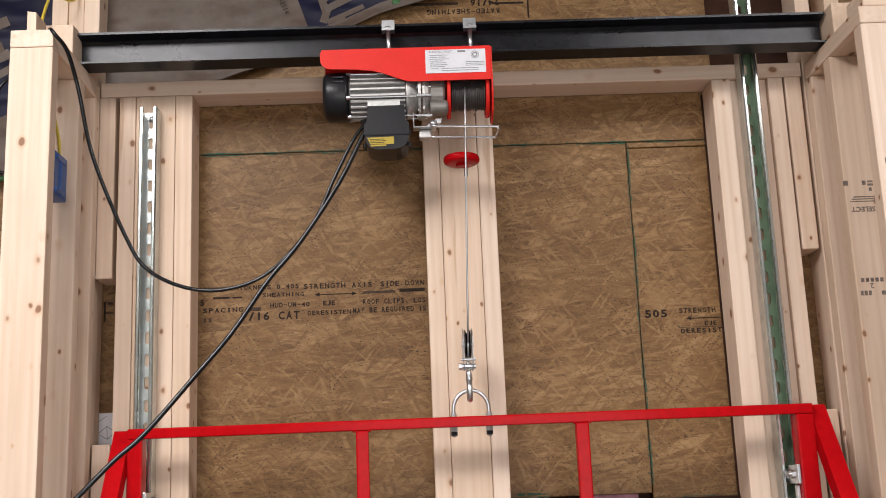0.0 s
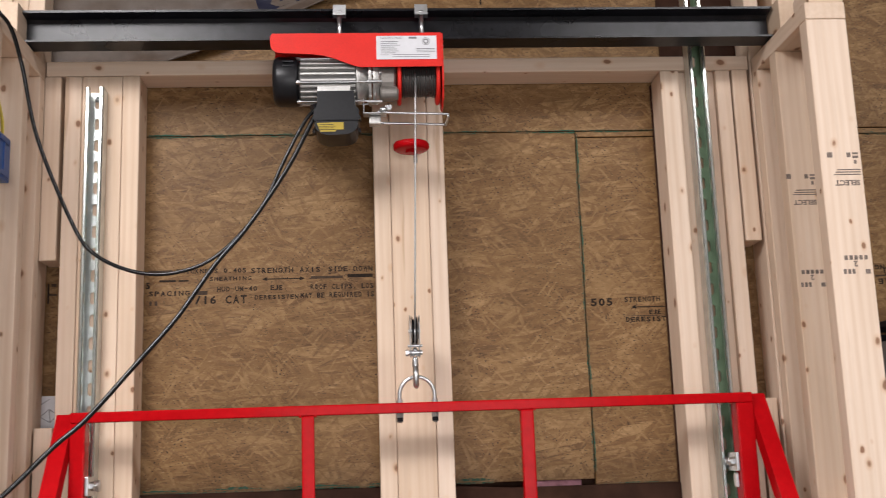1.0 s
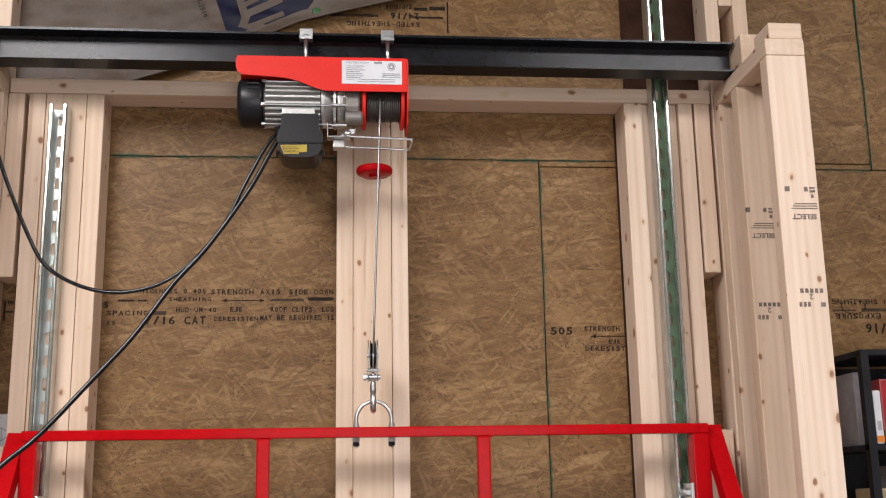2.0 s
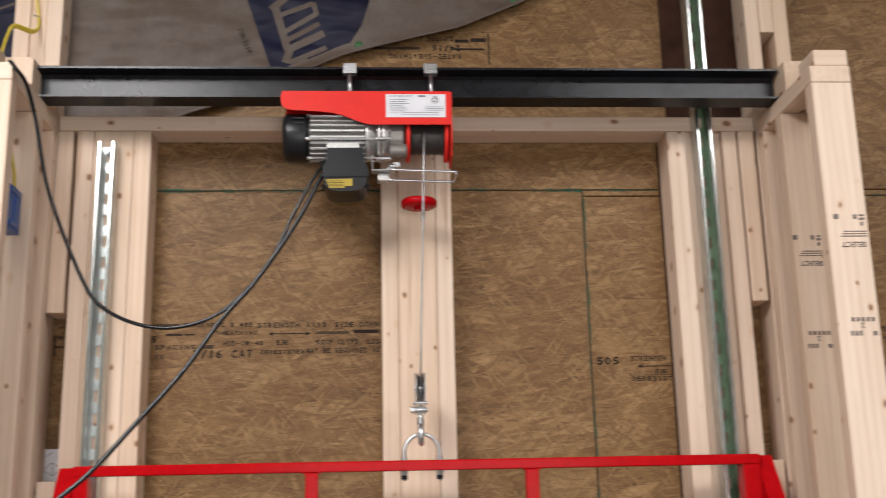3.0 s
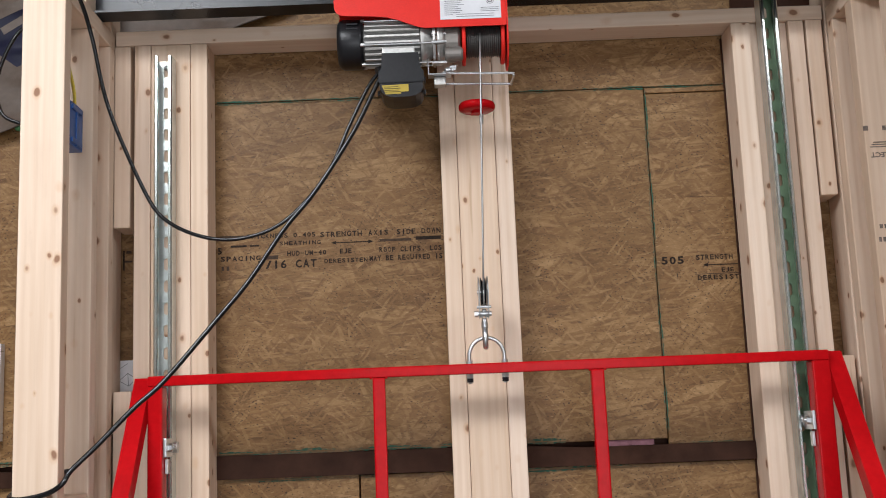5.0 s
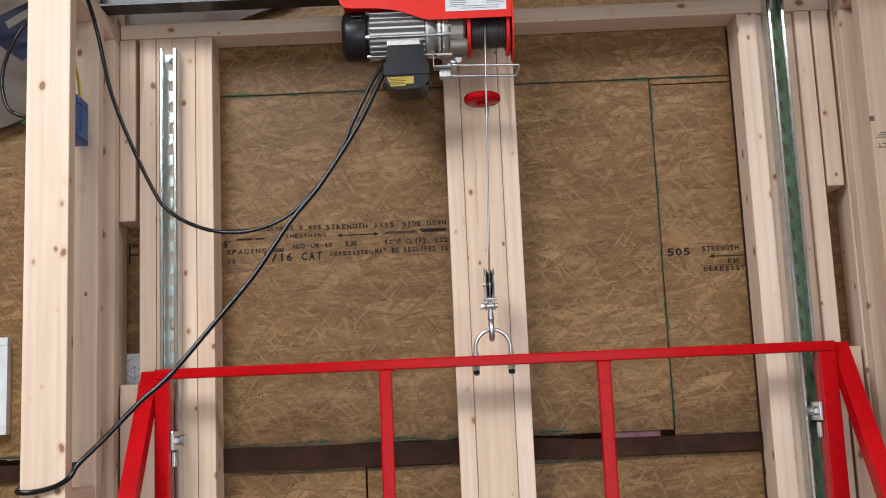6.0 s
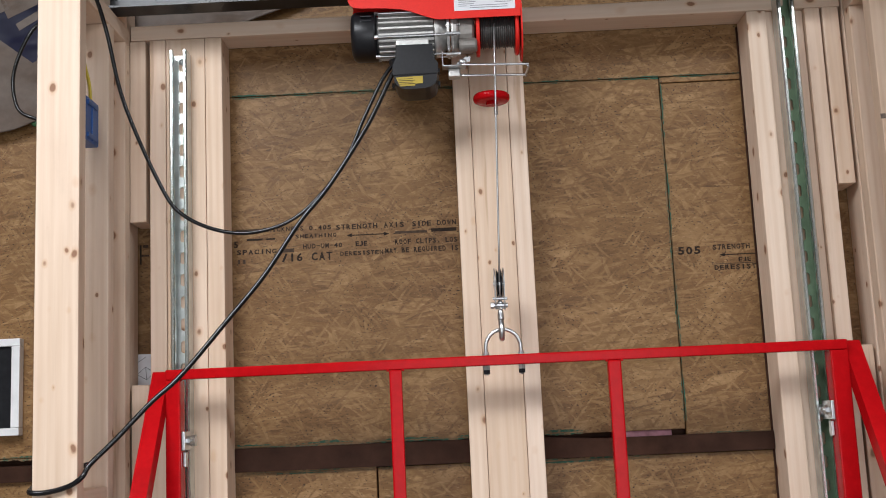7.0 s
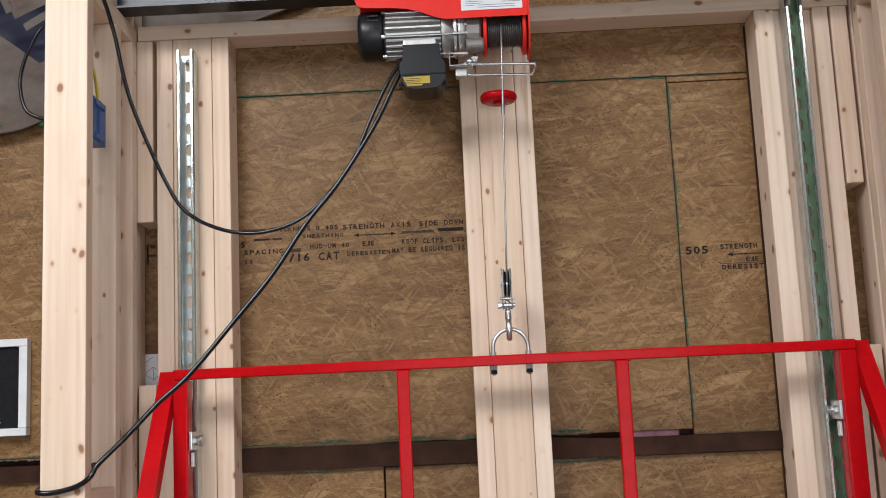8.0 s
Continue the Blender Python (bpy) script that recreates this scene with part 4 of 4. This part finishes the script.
# drum
DZ = hz(0.090)
for u in (0.279, 0.3655):
    part("drum_flange", lathe([(0.0, 0.02), (0.0, 0.0535), (0.002, 0.055), (0.006, 0.055), (0.008, 0.0535), (0.008, 0.02)], (hx(u), MY, DZ), "x", 32), RED_COVER, hoist, "red drum flange")
rope_profile = [(0.0, 0.030)]
for k in range(17):
    a = 0.0045 * k
    rope_profile += [(a + 0.0004, 0.0345), (a + 0.0015, 0.0375 + 0.0015 * math.sin(k * 1.7)), (a + 0.003, 0.0375 + 0.0015 * math.sin(k * 1.7)), (a + 0.0043, 0.0345)]
part("wound_rope", lathe(rope_profile, (hx(0.2885), MY, DZ), "x", 28), WOUND, hoist, "dark wire rope wound on the drum", smooth=True)
# control box
def bx(u):
    return hx(u - 0.014)


def bz(v):
    return hz(v - 0.005 if v < 0.17 else 0.165 + (v - 0.17) * 0.84)


cb = [(0.116, 0.137), (0.196, 0.137), (0.198, 0.170), (0.206, 0.182), (0.206, 0.208), (0.203, 0.214), (0.203, 0.226), (0.198, 0.238), (0.187, 0.246), (0.176, 0.249), (0.137, 0.250), (0.124, 0.246), (0.115, 0.238), (0.110, 0.226), (0.110, 0.214), (0.107, 0.206), (0.107, 0.183), (0.114, 0.171)]
control = part("control_box", soften(prism([(bx(u), bz(v)) for u, v in cb], -0.188, -0.098), 0.005, 3), BLACK, hoist, "black plastic control box", smooth=False)
part("lid_seam", prism([(bx(0.1095), bz(0.2092)), (bx(0.2035), bz(0.2092)), (bx(0.2035), bz(0.2120)), (bx(0.1095), bz(0.2120))], -0.1895, -0.0965), STEEL_BLACK, control)
for u0 in (0.1035, 0.2035):
    for v in (0.19, 0.225):
        part("lid_clip", box(bx(u0), bx(u0 + 0.006), -0.17, -0.15, bz(v + 0.012), bz(v), 0.0015), BLACK, control)
st = part("warning_sticker", prism([(bx(0.114), bz(0.218)), (bx(0.172), bz(0.2165)), (bx(0.172), bz(0.236)), (bx(0.155), bz(0.2365)), (bx(0.155), bz(0.2415)), (bx(0.122), bz(0.242))], -0.1892, -0.1884), STICKER, control, "yellow warning sticker")
for k in range(4):
    bar(bx(0.119), bx(0.150 + 0.005 * (k % 2)), bz(0.2235 + 0.0045 * k), bz(0.2222 + 0.0045 * k), STEEL_BLACK, st, -0.1890)
part("box_bracket", soften(box(bx(0.116), bx(0.188), -0.178, -0.105, bz(0.1365), bz(0.1215)), 0.002, 2), ALLOY, hoist)
part("cord_gland", cyl((bx(0.118), -0.165, bz(0.165)), (bx(0.103), -0.172, bz(0.172)), 0.0085, 14), BLACK, hoist)
# limit lever
part("lever_bracket", soften(box(hx(0.201), hx(0.204), -0.19, -0.165, hz(0.186), hz(0.150)), 0.001, 1), ZINC, hoist)
part("lever_bracket", soften(box(hx(0.201), hx(0.252), -0.192, -0.165, hz(0.1865), hz(0.183)), 0.001, 1), ZINC, hoist)
part("lever_block", soften(box(hx(0.214), hx(0.240), -0.178, -0.150, hz(0.205), hz(0.187)), 0.003, 2), ALLOY, hoist)
part("lever_screw", lathe([(0.0, 0.009), (0.006, 0.010), (0.011, 0.007), (0.013, 0.0)], (hx(0.246), -0.185, hz(0.182)), "z", 16), ZINC, hoist, smooth=True)
part("lever_arm", soften(prism([(hx(0.228), hz(0.184)), (hx(0.262), hz(0.176)), (hx(0.264), hz(0.166)), (hx(0.252), hz(0.166))], -0.188, -0.176), 0.002, 2), ZINC, hoist)
loop = [(0.240, 0.1855, -0.196), (0.300, 0.1885, -0.197), (0.380, 0.1915, -0.198), (0.3855, 0.1935, -0.197), (0.3865, 0.198, -0.19), (0.3855, 0.1905, -0.12), (0.380, 0.1890, -0.115), (0.300, 0.1860, -0.115), (0.238, 0.1840, -0.115)]
part("limit_lever", tube([(hx(u), y, hz(v)) for u, v, y in loop], 0.0028, 8, 5), ZINC, hoist, smooth=True)


# beam clamps
def clamp(x):
    ob = thing("beam_clamp", "zinc clamp with a bolt holding the hoist to the beam", "clamp", (x, -0.15, 2.47), group="beam clamps")
    out = [(-0.160, 2.5175), (-0.1405, 2.5175), (-0.1385, 2.5195), (-0.1385, 2.5435), (-0.080, 2.5435), (-0.080, 2.549), (-0.1435, 2.549), (-0.1445, 2.548), (-0.1445, 2.5235), (-0.160, 2.5235)]
    bm = bmesh.new()
    f = [bm.verts.new((x - 0.0145, y, z)) for y, z in out]
    g = [bm.verts.new((x + 0.0145, y, z)) for y, z in out]
    bm.faces.new(f)
    bm.faces.new(g[::-1])
    for k in range(len(out)):
        bm.faces.new((f[k], f[(k + 1) % len(out)], g[(k + 1) % len(out)], g[k]))
    part("saddle", soften(bm, 0.001, 2), ZINC, ob)
    part("bolt_head", lathe([(0.0, 0.0), (0.0, 0.0095), (0.003, 0.009), (0.006, 0.005), (0.0068, 0.0)], (x, -0.151, 2.5235), "z", 16), ZINC, ob, smooth=True)
    part("bolt", cyl((x, -0.151, 2.458), (x, -0.151, 2.5175), 0.0052, 14), ZINC, ob, smooth=True)
    part("nut", cyl((x, -0.151, 2.459), (x, -0.151, 2.4655), 0.0092, 6), ZINC, ob)
    return ob


clamp(-0.1535)
clamp(0.0315)

# rope falls and stop disc
falls = thing("hoist_rope", "thin bright steel wire rope hanging to the pulley", "wire rope", (0.005, -0.12, 1.8))
fr_top, fr_bot = Vector((0.0135, -0.1655, DZ + 0.004)), Vector((px, py - 0.0305, pz))
re_top, re_bot = Vector((0.0178, -0.086, hz(0.07))), Vector((px + 0.0022, py + 0.0305, pz))
for a, b in ((fr_top, fr_bot), (re_top, re_bot)):
    part("rope_fall", tube([a.lerp(b, k / 6) for k in range(7)], 0.0021, 8, 1), ROPE, falls, smooth=True)
part("rope_turn", tube([(px, py - 0.0305 * math.cos(a), pz - 0.0305 * math.sin(a)) for a in (math.pi * k / 12 for k in range(13))], 0.0021, 8, 1), ROPE, falls, smooth=True)
part("ferrule", cyl(re_top.lerp(re_bot, 0.29), re_top.lerp(re_bot, 0.34), 0.0045, 12), ZINC, falls)
disc_at = (0.0020, -0.100, 2.215)
disc = thing("stop_disc", "red limit stop disc threaded on the hoist rope", "stop disc", disc_at)
part("disc", lathe([(0.0, 0.006), (0.0, 0.034), (0.003, 0.0395), (0.007, 0.041), (0.0135, 0.041), (0.0175, 0.0385), (0.019, 0.033), (0.019, 0.006)], disc_at, "z", 36), RED, disc, smooth=True)
part("hub", lathe([(-0.006, 0.003), (-0.006, 0.013), (0.023, 0.012), (0.023, 0.003)], disc_at, "z", 20), RED, disc, smooth=False)

# ---- cords ----
cord = thing("power_cord", "black rubber power cord sagging from the hoist to the frame", "power cord", (-0.5, -0.2, 1.95))
run = [(-0.868, -0.28, CAP + 0.004), (-0.852, -0.33, 2.4665), (-0.836, -0.342, 2.448), (-0.821, -0.312, 2.425), (-0.809, -0.27, 2.358), (-0.782, -0.24, 2.213), (-0.713, -0.22, 2.039), (-0.669, -0.2, 1.973), (-0.587, -0.19, 1.935), (-0.502, -0.19, 1.932), (-0.417, -0.19, 1.967), (-0.33, -0.19, 2.061), (-0.277, -0.185, 2.172), (-0.237, -0.18, 2.253), (-0.212, -0.174, 2.288), (hx(0.108), -0.170, hz(0.1695))]
part("supply_cord", tube(run, 0.0042, 10, 8), RUBBER, cord, smooth=True)
run = [(hx(0.110), -0.160, hz(0.172)), (-0.210, -0.176, 2.275), (-0.268, -0.19, 2.156), (-0.352, -0.2, 2.026), (-0.419, -0.21, 1.943), (-0.491, -0.23, 1.833), (-0.563, -0.25, 1.743), (-0.653, -0.28, 1.632), (-0.71, -0.3, 1.578), (-0.771, -0.32, 1.512), (-0.818, -0.336, 1.464), (-0.829, -0.350, 1.441), (-0.858, -0.3475, 1.424), (-0.901, -0.3475, 1.415), (-0.929, -0.347, 1.416), (-0.9365, -0.325, 1.421), (-0.936, -0.29, 1.43), (-0.90, -0.2965, 1.445), (-0.85, -0.2965, 1.46), (-0.834, -0.305, 1.463)]
part("pendant_cord", tube(run, 0.0052, 10, 8), RUBBER, cord, smooth=True)
loose = thing("extension_cord", "black cord looping behind the side frame", "power cord", (-1.05, -0.1, 2.25))
run = [(-0.975, -0.05, 2.50), (-1.005, -0.08, 2.475), (-1.034, -0.1, 2.439), (-1.065, -0.1, 2.379), (-1.078, -0.1, 2.318), (-1.066, -0.1, 2.256), (-1.033, -0.1, 2.232), (-0.99, -0.08, 2.226), (-0.955, -0.02, 2.222)]
part("cord_loop", tube(run, 0.0042, 10, 8), RUBBER, loose, smooth=True)
romex = thing("yellow_cable", "flat yellow house wiring cable stapled to a stud", "cable", (-0.9, -0.03, 2.7))
run = [(-0.928, -0.0045, 3.54), (-0.922, -0.0045, 3.1), (-0.920, -0.0045, 2.846), (-0.911, -0.0045, 2.768), (-0.902, -0.006, 2.707), (-0.905, -0.035, 2.673), (-0.927, -0.1, 2.656), (-0.927, -0.14, 2.613), (-0.909, -0.22, 2.529), (-0.900, -0.245, CAP + 0.006)]
part("cable_run", tube(run, 0.0062, 10, 8, 0.5), YELLOW, romex, smooth=True)
part("cable_run", tube([(-0.880, -0.275, CAP - 0.04), (-0.872, -0.262, 2.371), (-0.861, -0.258, 2.30), (-0.852, -0.252, 2.252), (-0.850, -0.25, 2.215)], 0.0055, 10, 8, 0.6), YELLOW, romex, smooth=True)
part("staple", tube([(-0.915, -0.0, 2.728), (-0.915, -0.0115, 2.728), (-0.899, -0.0115, 2.724), (-0.899, 0.0, 2.724)], 0.0011, 6, 1), ZINC, romex)
blue = thing("outlet_box", "blue plastic electrical box nailed to the stud frame", "electrical box", (-0.865, -0.26, 2.12))
bm = soften(box(-0.905, -0.8415, -0.302, -0.222, 2.122, 2.215), 0.003, 2)
body = part("box_shell", bm, BLUE, blue)
part("nail_tab", box(-0.8455, -0.8375, -0.295, -0.235, 2.128, 2.138, 0.001), BLUE, blue)
part("nail_tab", box(-0.8455, -0.8375, -0.295, -0.235, 2.198, 2.208, 0.001), BLUE, blue)
part("rib", box(-0.8425, -0.8385, -0.268, -0.262, 2.125, 2.212, 0.001), BLUE, blue)


# ---- house wrap hanging on the wall ----
def wrap_y(x, z):
    return 0.072 + 0.010 * noise.noise((x * 2.2, z * 2.6, 1.3)) + 0.004 * noise.noise((x * 8, z * 6, 4.0)) - 0.002


def wrap_low(x):
    """Height of the wrap's lower edge."""
    pts = [(-2.2, 2.16), (-1.25, 2.235), (-1.14, 2.25), (-1.03, 2.29), (-0.9, 2.38), (-0.60, 2.485), (-0.47, 2.53), (-0.17, 2.660), (0.12, 2.735), (0.28, 2.808), (0.40, 2.875), (0.9, 3.2)]
    for (a, za), (b, zb) in zip(pts, pts[1:]):
        if a <= x <= b:
            return za + (zb - za) * (x - a) / (b - a)
    return 3.3


wrap = thing("house_wrap", "creased grey-brown house wrap with navy printed shields on the wall", "house wrap", (-0.9, 0.075, 2.5))
bm = bmesh.new()
nx, nz = 150, 56
grid = []
for i in range(nx + 1):
    x = -2.2 + 3.1 * i / nx
    lo = wrap_low(x)
    col_ = []
    for k in range(nz + 1):
        z = lo + (3.5 - lo) * (k / nz) ** 1.3
        curl = 0.012 * math.exp(-((z - lo) / 0.018) ** 2)
        y = wrap_y(x, z) - curl
        # pressed flat behind the studs
        col_.append(bm.verts.new((x, max(0.05, min(y, 0.0895)), z)))
    grid.append(col_)
for i in range(nx):
    for k in range(nz):
        bm.faces.new((grid[i][k], grid[i + 1][k], grid[i + 1][k + 1], grid[i][k + 1]))
sheet = part("sheet", bm, WRAP, wrap, smooth=True)
sheet.modifiers.new("thickness", "SOLIDIFY").thickness = 0.0006


def print_on_wrap(name, outline, material, lift=0.0012, parent=None):
    """A printed patch that follows the wrap: its outline of (x, z) is filled and laid on the sheet."""
    bm = bmesh.new()
    vs = [bm.verts.new((x, 0, z)) for x, z in outline]
    face = bm.faces.new(vs)
    bmesh.ops.triangulate(bm, faces=[face])
    for _ in range(3):
        bmesh.ops.subdivide_edges(bm, edges=[e for e in bm.edges if e.calc_length() > 0.018], cuts=1, use_grid_fill=False)
        bmesh.ops.triangulate(bm, faces=bm.faces[:])
    for v in bm.verts:
        v.co.y = max(0.05, min(wrap_y(v.co.x, v.co.z), 0.0895)) - lift
    return part(name, bm, material, parent or wrap, smooth=True)


def turned_at(outline, cx, cz, deg, k=1.0):
    c, s = math.cos(math.radians(deg)), math.sin(math.radians(deg))
    return [(cx + k * (c * u - s * w), cz + k * (s * u + c * w)) for u, w in outline]


# first shield, tilted: navy field with pale bars
shield = [(-0.419, 2.823), (-0.36, 2.90), (-0.20, 2.905), (-0.112, 2.85), (-0.108, 2.808), (-0.128, 2.742), (-0.165, 2.683), (-0.245, 2.645), (-0.352, 2.622)]
print_on_wrap("printed_shield", shield, NAVY)


def strokes(name, lines, width, material=WRAP, lift=0.0022):
    for (xa, za), (xb, zb) in lines:
        d = Vector((xb - xa, zb - za)).normalized()
        n = Vector((-d.y, d.x)) * width / 2
        print_on_wrap(name, [(xa + n.x, za + n.y), (xb + n.x, zb + n.y), (xb - n.x, zb - n.y), (xa - n.x, za - n.y)], material, lift)


strokes("printed_bar", [((-0.356, 2.788), (-0.296, 2.842)), ((-0.346, 2.795), (-0.311, 2.672)), ((-0.312, 2.678), (-0.222, 2.722)), ((-0.318, 2.643), (-0.303, 2.690))], 0.019)
strokes("printed_bar", [((-0.335, 2.772), (-0.250, 2.804)), ((-0.323, 2.725), (-0.240, 2.776)), ((-0.250, 2.806), (-0.240, 2.772)), ((-0.318, 2.702), (-0.234, 2.748)), ((-0.308, 2.644), (-0.216, 2.683)), ((-0.310, 2.628), (-0.262, 2.650))], 0.013)
letters("printed_code", "ESR-2514", 0.018, Matrix.Translation((-0.437, 0.0615, 2.728)) @ pose(0, 0, 0, 0, 68, 0), INK, wrap, 0.0001)
letters("printed_code", "1111", 0.010, Matrix.Translation((-0.468, 0.0615, 2.838)) @ pose(0, 0, 0, 0, 68, 0), INK, wrap, 0.0001)
# second, larger shield at the wall's other end
shield = [(-1.45, 2.98), (-1.24, 3.02), (-1.02, 2.93), (-0.985, 2.80), (-0.985, 2.55), (-1.06, 2.44), (-1.10, 2.42), (-1.23, 2.52), (-1.45, 2.66)]
print_on_wrap("printed_shield", shield, NAVY)
strokes("printed_bar", [((-1.300, 2.775), (-1.068, 2.852)), ((-1.190, 2.730), (-1.060, 2.780)), ((-1.300, 2.640), (-1.120, 2.710))], 0.019)
strokes("printed_bar", [((-1.227, 2.795), (-1.193, 2.752)), ((-1.212, 2.618), (-1.093, 2.672)), ((-1.205, 2.628), (-1.172, 2.556)), ((-1.177, 2.572), (-1.103, 2.604)), ((-1.168, 2.548), (-1.085, 2.585))], 0.027)
strokes("printed_bar", [((-1.138, 2.512), (-1.080, 2.545))], 0.020)
strokes("fold_line", [((-1.300, 2.660), (-1.120, 2.732)), ((-1.105, 2.738), (-0.985, 2.788))], 0.008, NAVY, 0.0030)
strokes("fold_line", [((-1.300, 2.672), (-1.180, 2.720)), ((-1.165, 2.725), (-1.06, 2.768)), ((-1.045, 2.773), (-0.985, 2.798))], 0.007)
for x, z in ((0.262, 2.812), (-0.135, 2.688), (-0.62, 2.545), (-1.09, 2.27), (-1.20, 2.262)):
    part("cap_nail", lathe([(0.0, 0.0), (0.0, 0.006), (0.004, 0.011), (0.006, 0.012)], (x, wrap_y(x, z) - 0.009, z), "y", 14), CAP_GREEN, wrap, "green plastic cap nail", smooth=True)

# ---- letter board ----
sign = thing("letter_board", "black letter board in a white wooden frame on the wall", "letter board", (-1.30, 0.08, 1.527))
part("board", box(-1.46, -1.143, 0.0755, 0.0885, 1.545, 1.733), BOARD, sign)
for x0, x1, z0, z1 in ((-1.4795, -1.1205, 1.7335, 1.7510), (-1.4795, -1.1205, 1.5270, 1.5445), (-1.4795, -1.4605, 1.5450, 1.7330), (-1.1400, -1.1205, 1.5450, 1.7330)):
    part("frame_bar", soften(box(x0, x1, 0.066, 0.0905, z0, z1), 0.0015, 2), WHITE_FRAME, sign)
letters("letters", "is not", 0.028, Matrix.Translation((-1.248, 0.0752, 1.557)), WHITE, sign, 0.0006)
for z, w in ((1.62, 0.06), (1.60, 0.05)):
    part("letter_bar", box(-1.26, -1.26 + w, 0.0745, 0.0755, z, z + 0.005), WHITE, sign)

# ---- storage rack past the side frame ----
rack = thing("storage_rack", "dark storage rack with packed shelves against the wall", "storage rack", (1.5, -0.05, 0))
for z in (1.795, 1.585, 1.37):
    part("shelf", soften(box(1.085, 1.95, -0.139, 0.088, z, z + 0.014), 0.002, 1), DARK, rack)
for x in (1.085, 1.932):
    for y in (-0.14, 0.068):
        part("post", box(x, x + 0.018, y, y + 0.02, 0.0, 1.80), DARK, rack)
part("back_panel", box(1.104, 1.93, 0.0885, 0.0915, 0.3, 1.79), DARK, rack)


def package(name, x0, x1, y0, y1, z0, z1, material, label, cat, lean=0.0):
    bm = soften(box(x0, x1, y0, y1, z0, z1), 0.004, 2)
    bm.transform(Matrix.Translation((x0, y0, z0)) @ Matrix.Rotation(lean, 4, "Y") @ Matrix.Translation((-x0, -y0, -z0)))
    return tagged(link(name, bm, material), label, cat)


S = 1.5995
package("hardware_box", 1.106, 1.150, -0.05, 0.05, S, S + 0.168, PKG_GREY, "grey hardware box on the rack shelf", "box")
package("tool_package", 1.132, 1.176, -0.12, -0.055, S + 0.0005, S + 0.145, PKG_RED, "red tool package on the rack shelf", "package")
pk = package("price_card", 1.1055, 1.1235, -0.137, -0.129, S, S + 0.118, WHITE, "white carton card with an orange stripe", "carton")
part("orange_stripe", box(1.106, 1.123, -0.1378, -0.1372, S + 0.004, S + 0.018), ORANGE, pk)
part("printed_bar", box(1.110, 1.119, -0.1378, -0.1372, S + 0.03, S + 0.05), PKG_GREY, pk)
package("blue_package", 1.184, 1.222, -0.12, 0.0, S + 0.001, S + 0.170, PKG_BLUE, "blue wrapped package leaning on the shelf", "package", 0.14)
package("pale_sleeve", 1.160, 1.232, -0.132, -0.122, S, S + 0.085, WHITE_FRAME, "pale carton sleeve on the rack shelf", "sleeve")
package("red_carton", 1.236, 1.31, -0.13, 0.0, S, S + 0.10, PKG_RED, "red carton on the rack shelf", "carton")
package("tan_pouch", 1.128, 1.156, -0.138, -0.126, S, S + 0.03, PKG_TAN, "tan pouch lying on the rack shelf", "pouch")
package("grey_carton", 1.32, 1.43, -0.12, 0.03, S, S + 0.15, PKG_GREY, "grey carton on the rack shelf", "carton")
S = 1.3845
package("tan_carton", 1.108, 1.17, -0.13, 0.0, S, S + 0.12, PKG_TAN, "tan carton on the lower shelf", "carton")
package("grey_case", 1.178, 1.32, -0.12, 0.02, S, S + 0.17, PKG_GREY, "grey tool case on the lower shelf", "case")

# ---- ceiling lights ----
# housings for both lamps, out of view; the second is made up
for (x, y, z), w, along in ((KEY, 2.0, True), (FILL, 1.6, False)):
    fx = thing("shop_light", "white ceiling light housing set out of view behind the camera", "ceiling light", (x, y, 3.5), group="shop lights")
    a, b = (0.1, w / 2) if along else (w / 2, 0.1)
    part("housing", soften(box(x - a, x + a, y - b, y + b, 3.490, 3.535), 0.008, 2), DIFFUSER, fx)
    for s in (-1, 1):
        hx, hy = (x, y + s * w * 0.4) if along else (x + s * w * 0.4, y)
        part("hanger", cyl((hx, hy, 3.53), (hx, hy, 3.552), 0.006, 8), ZINC, fx)
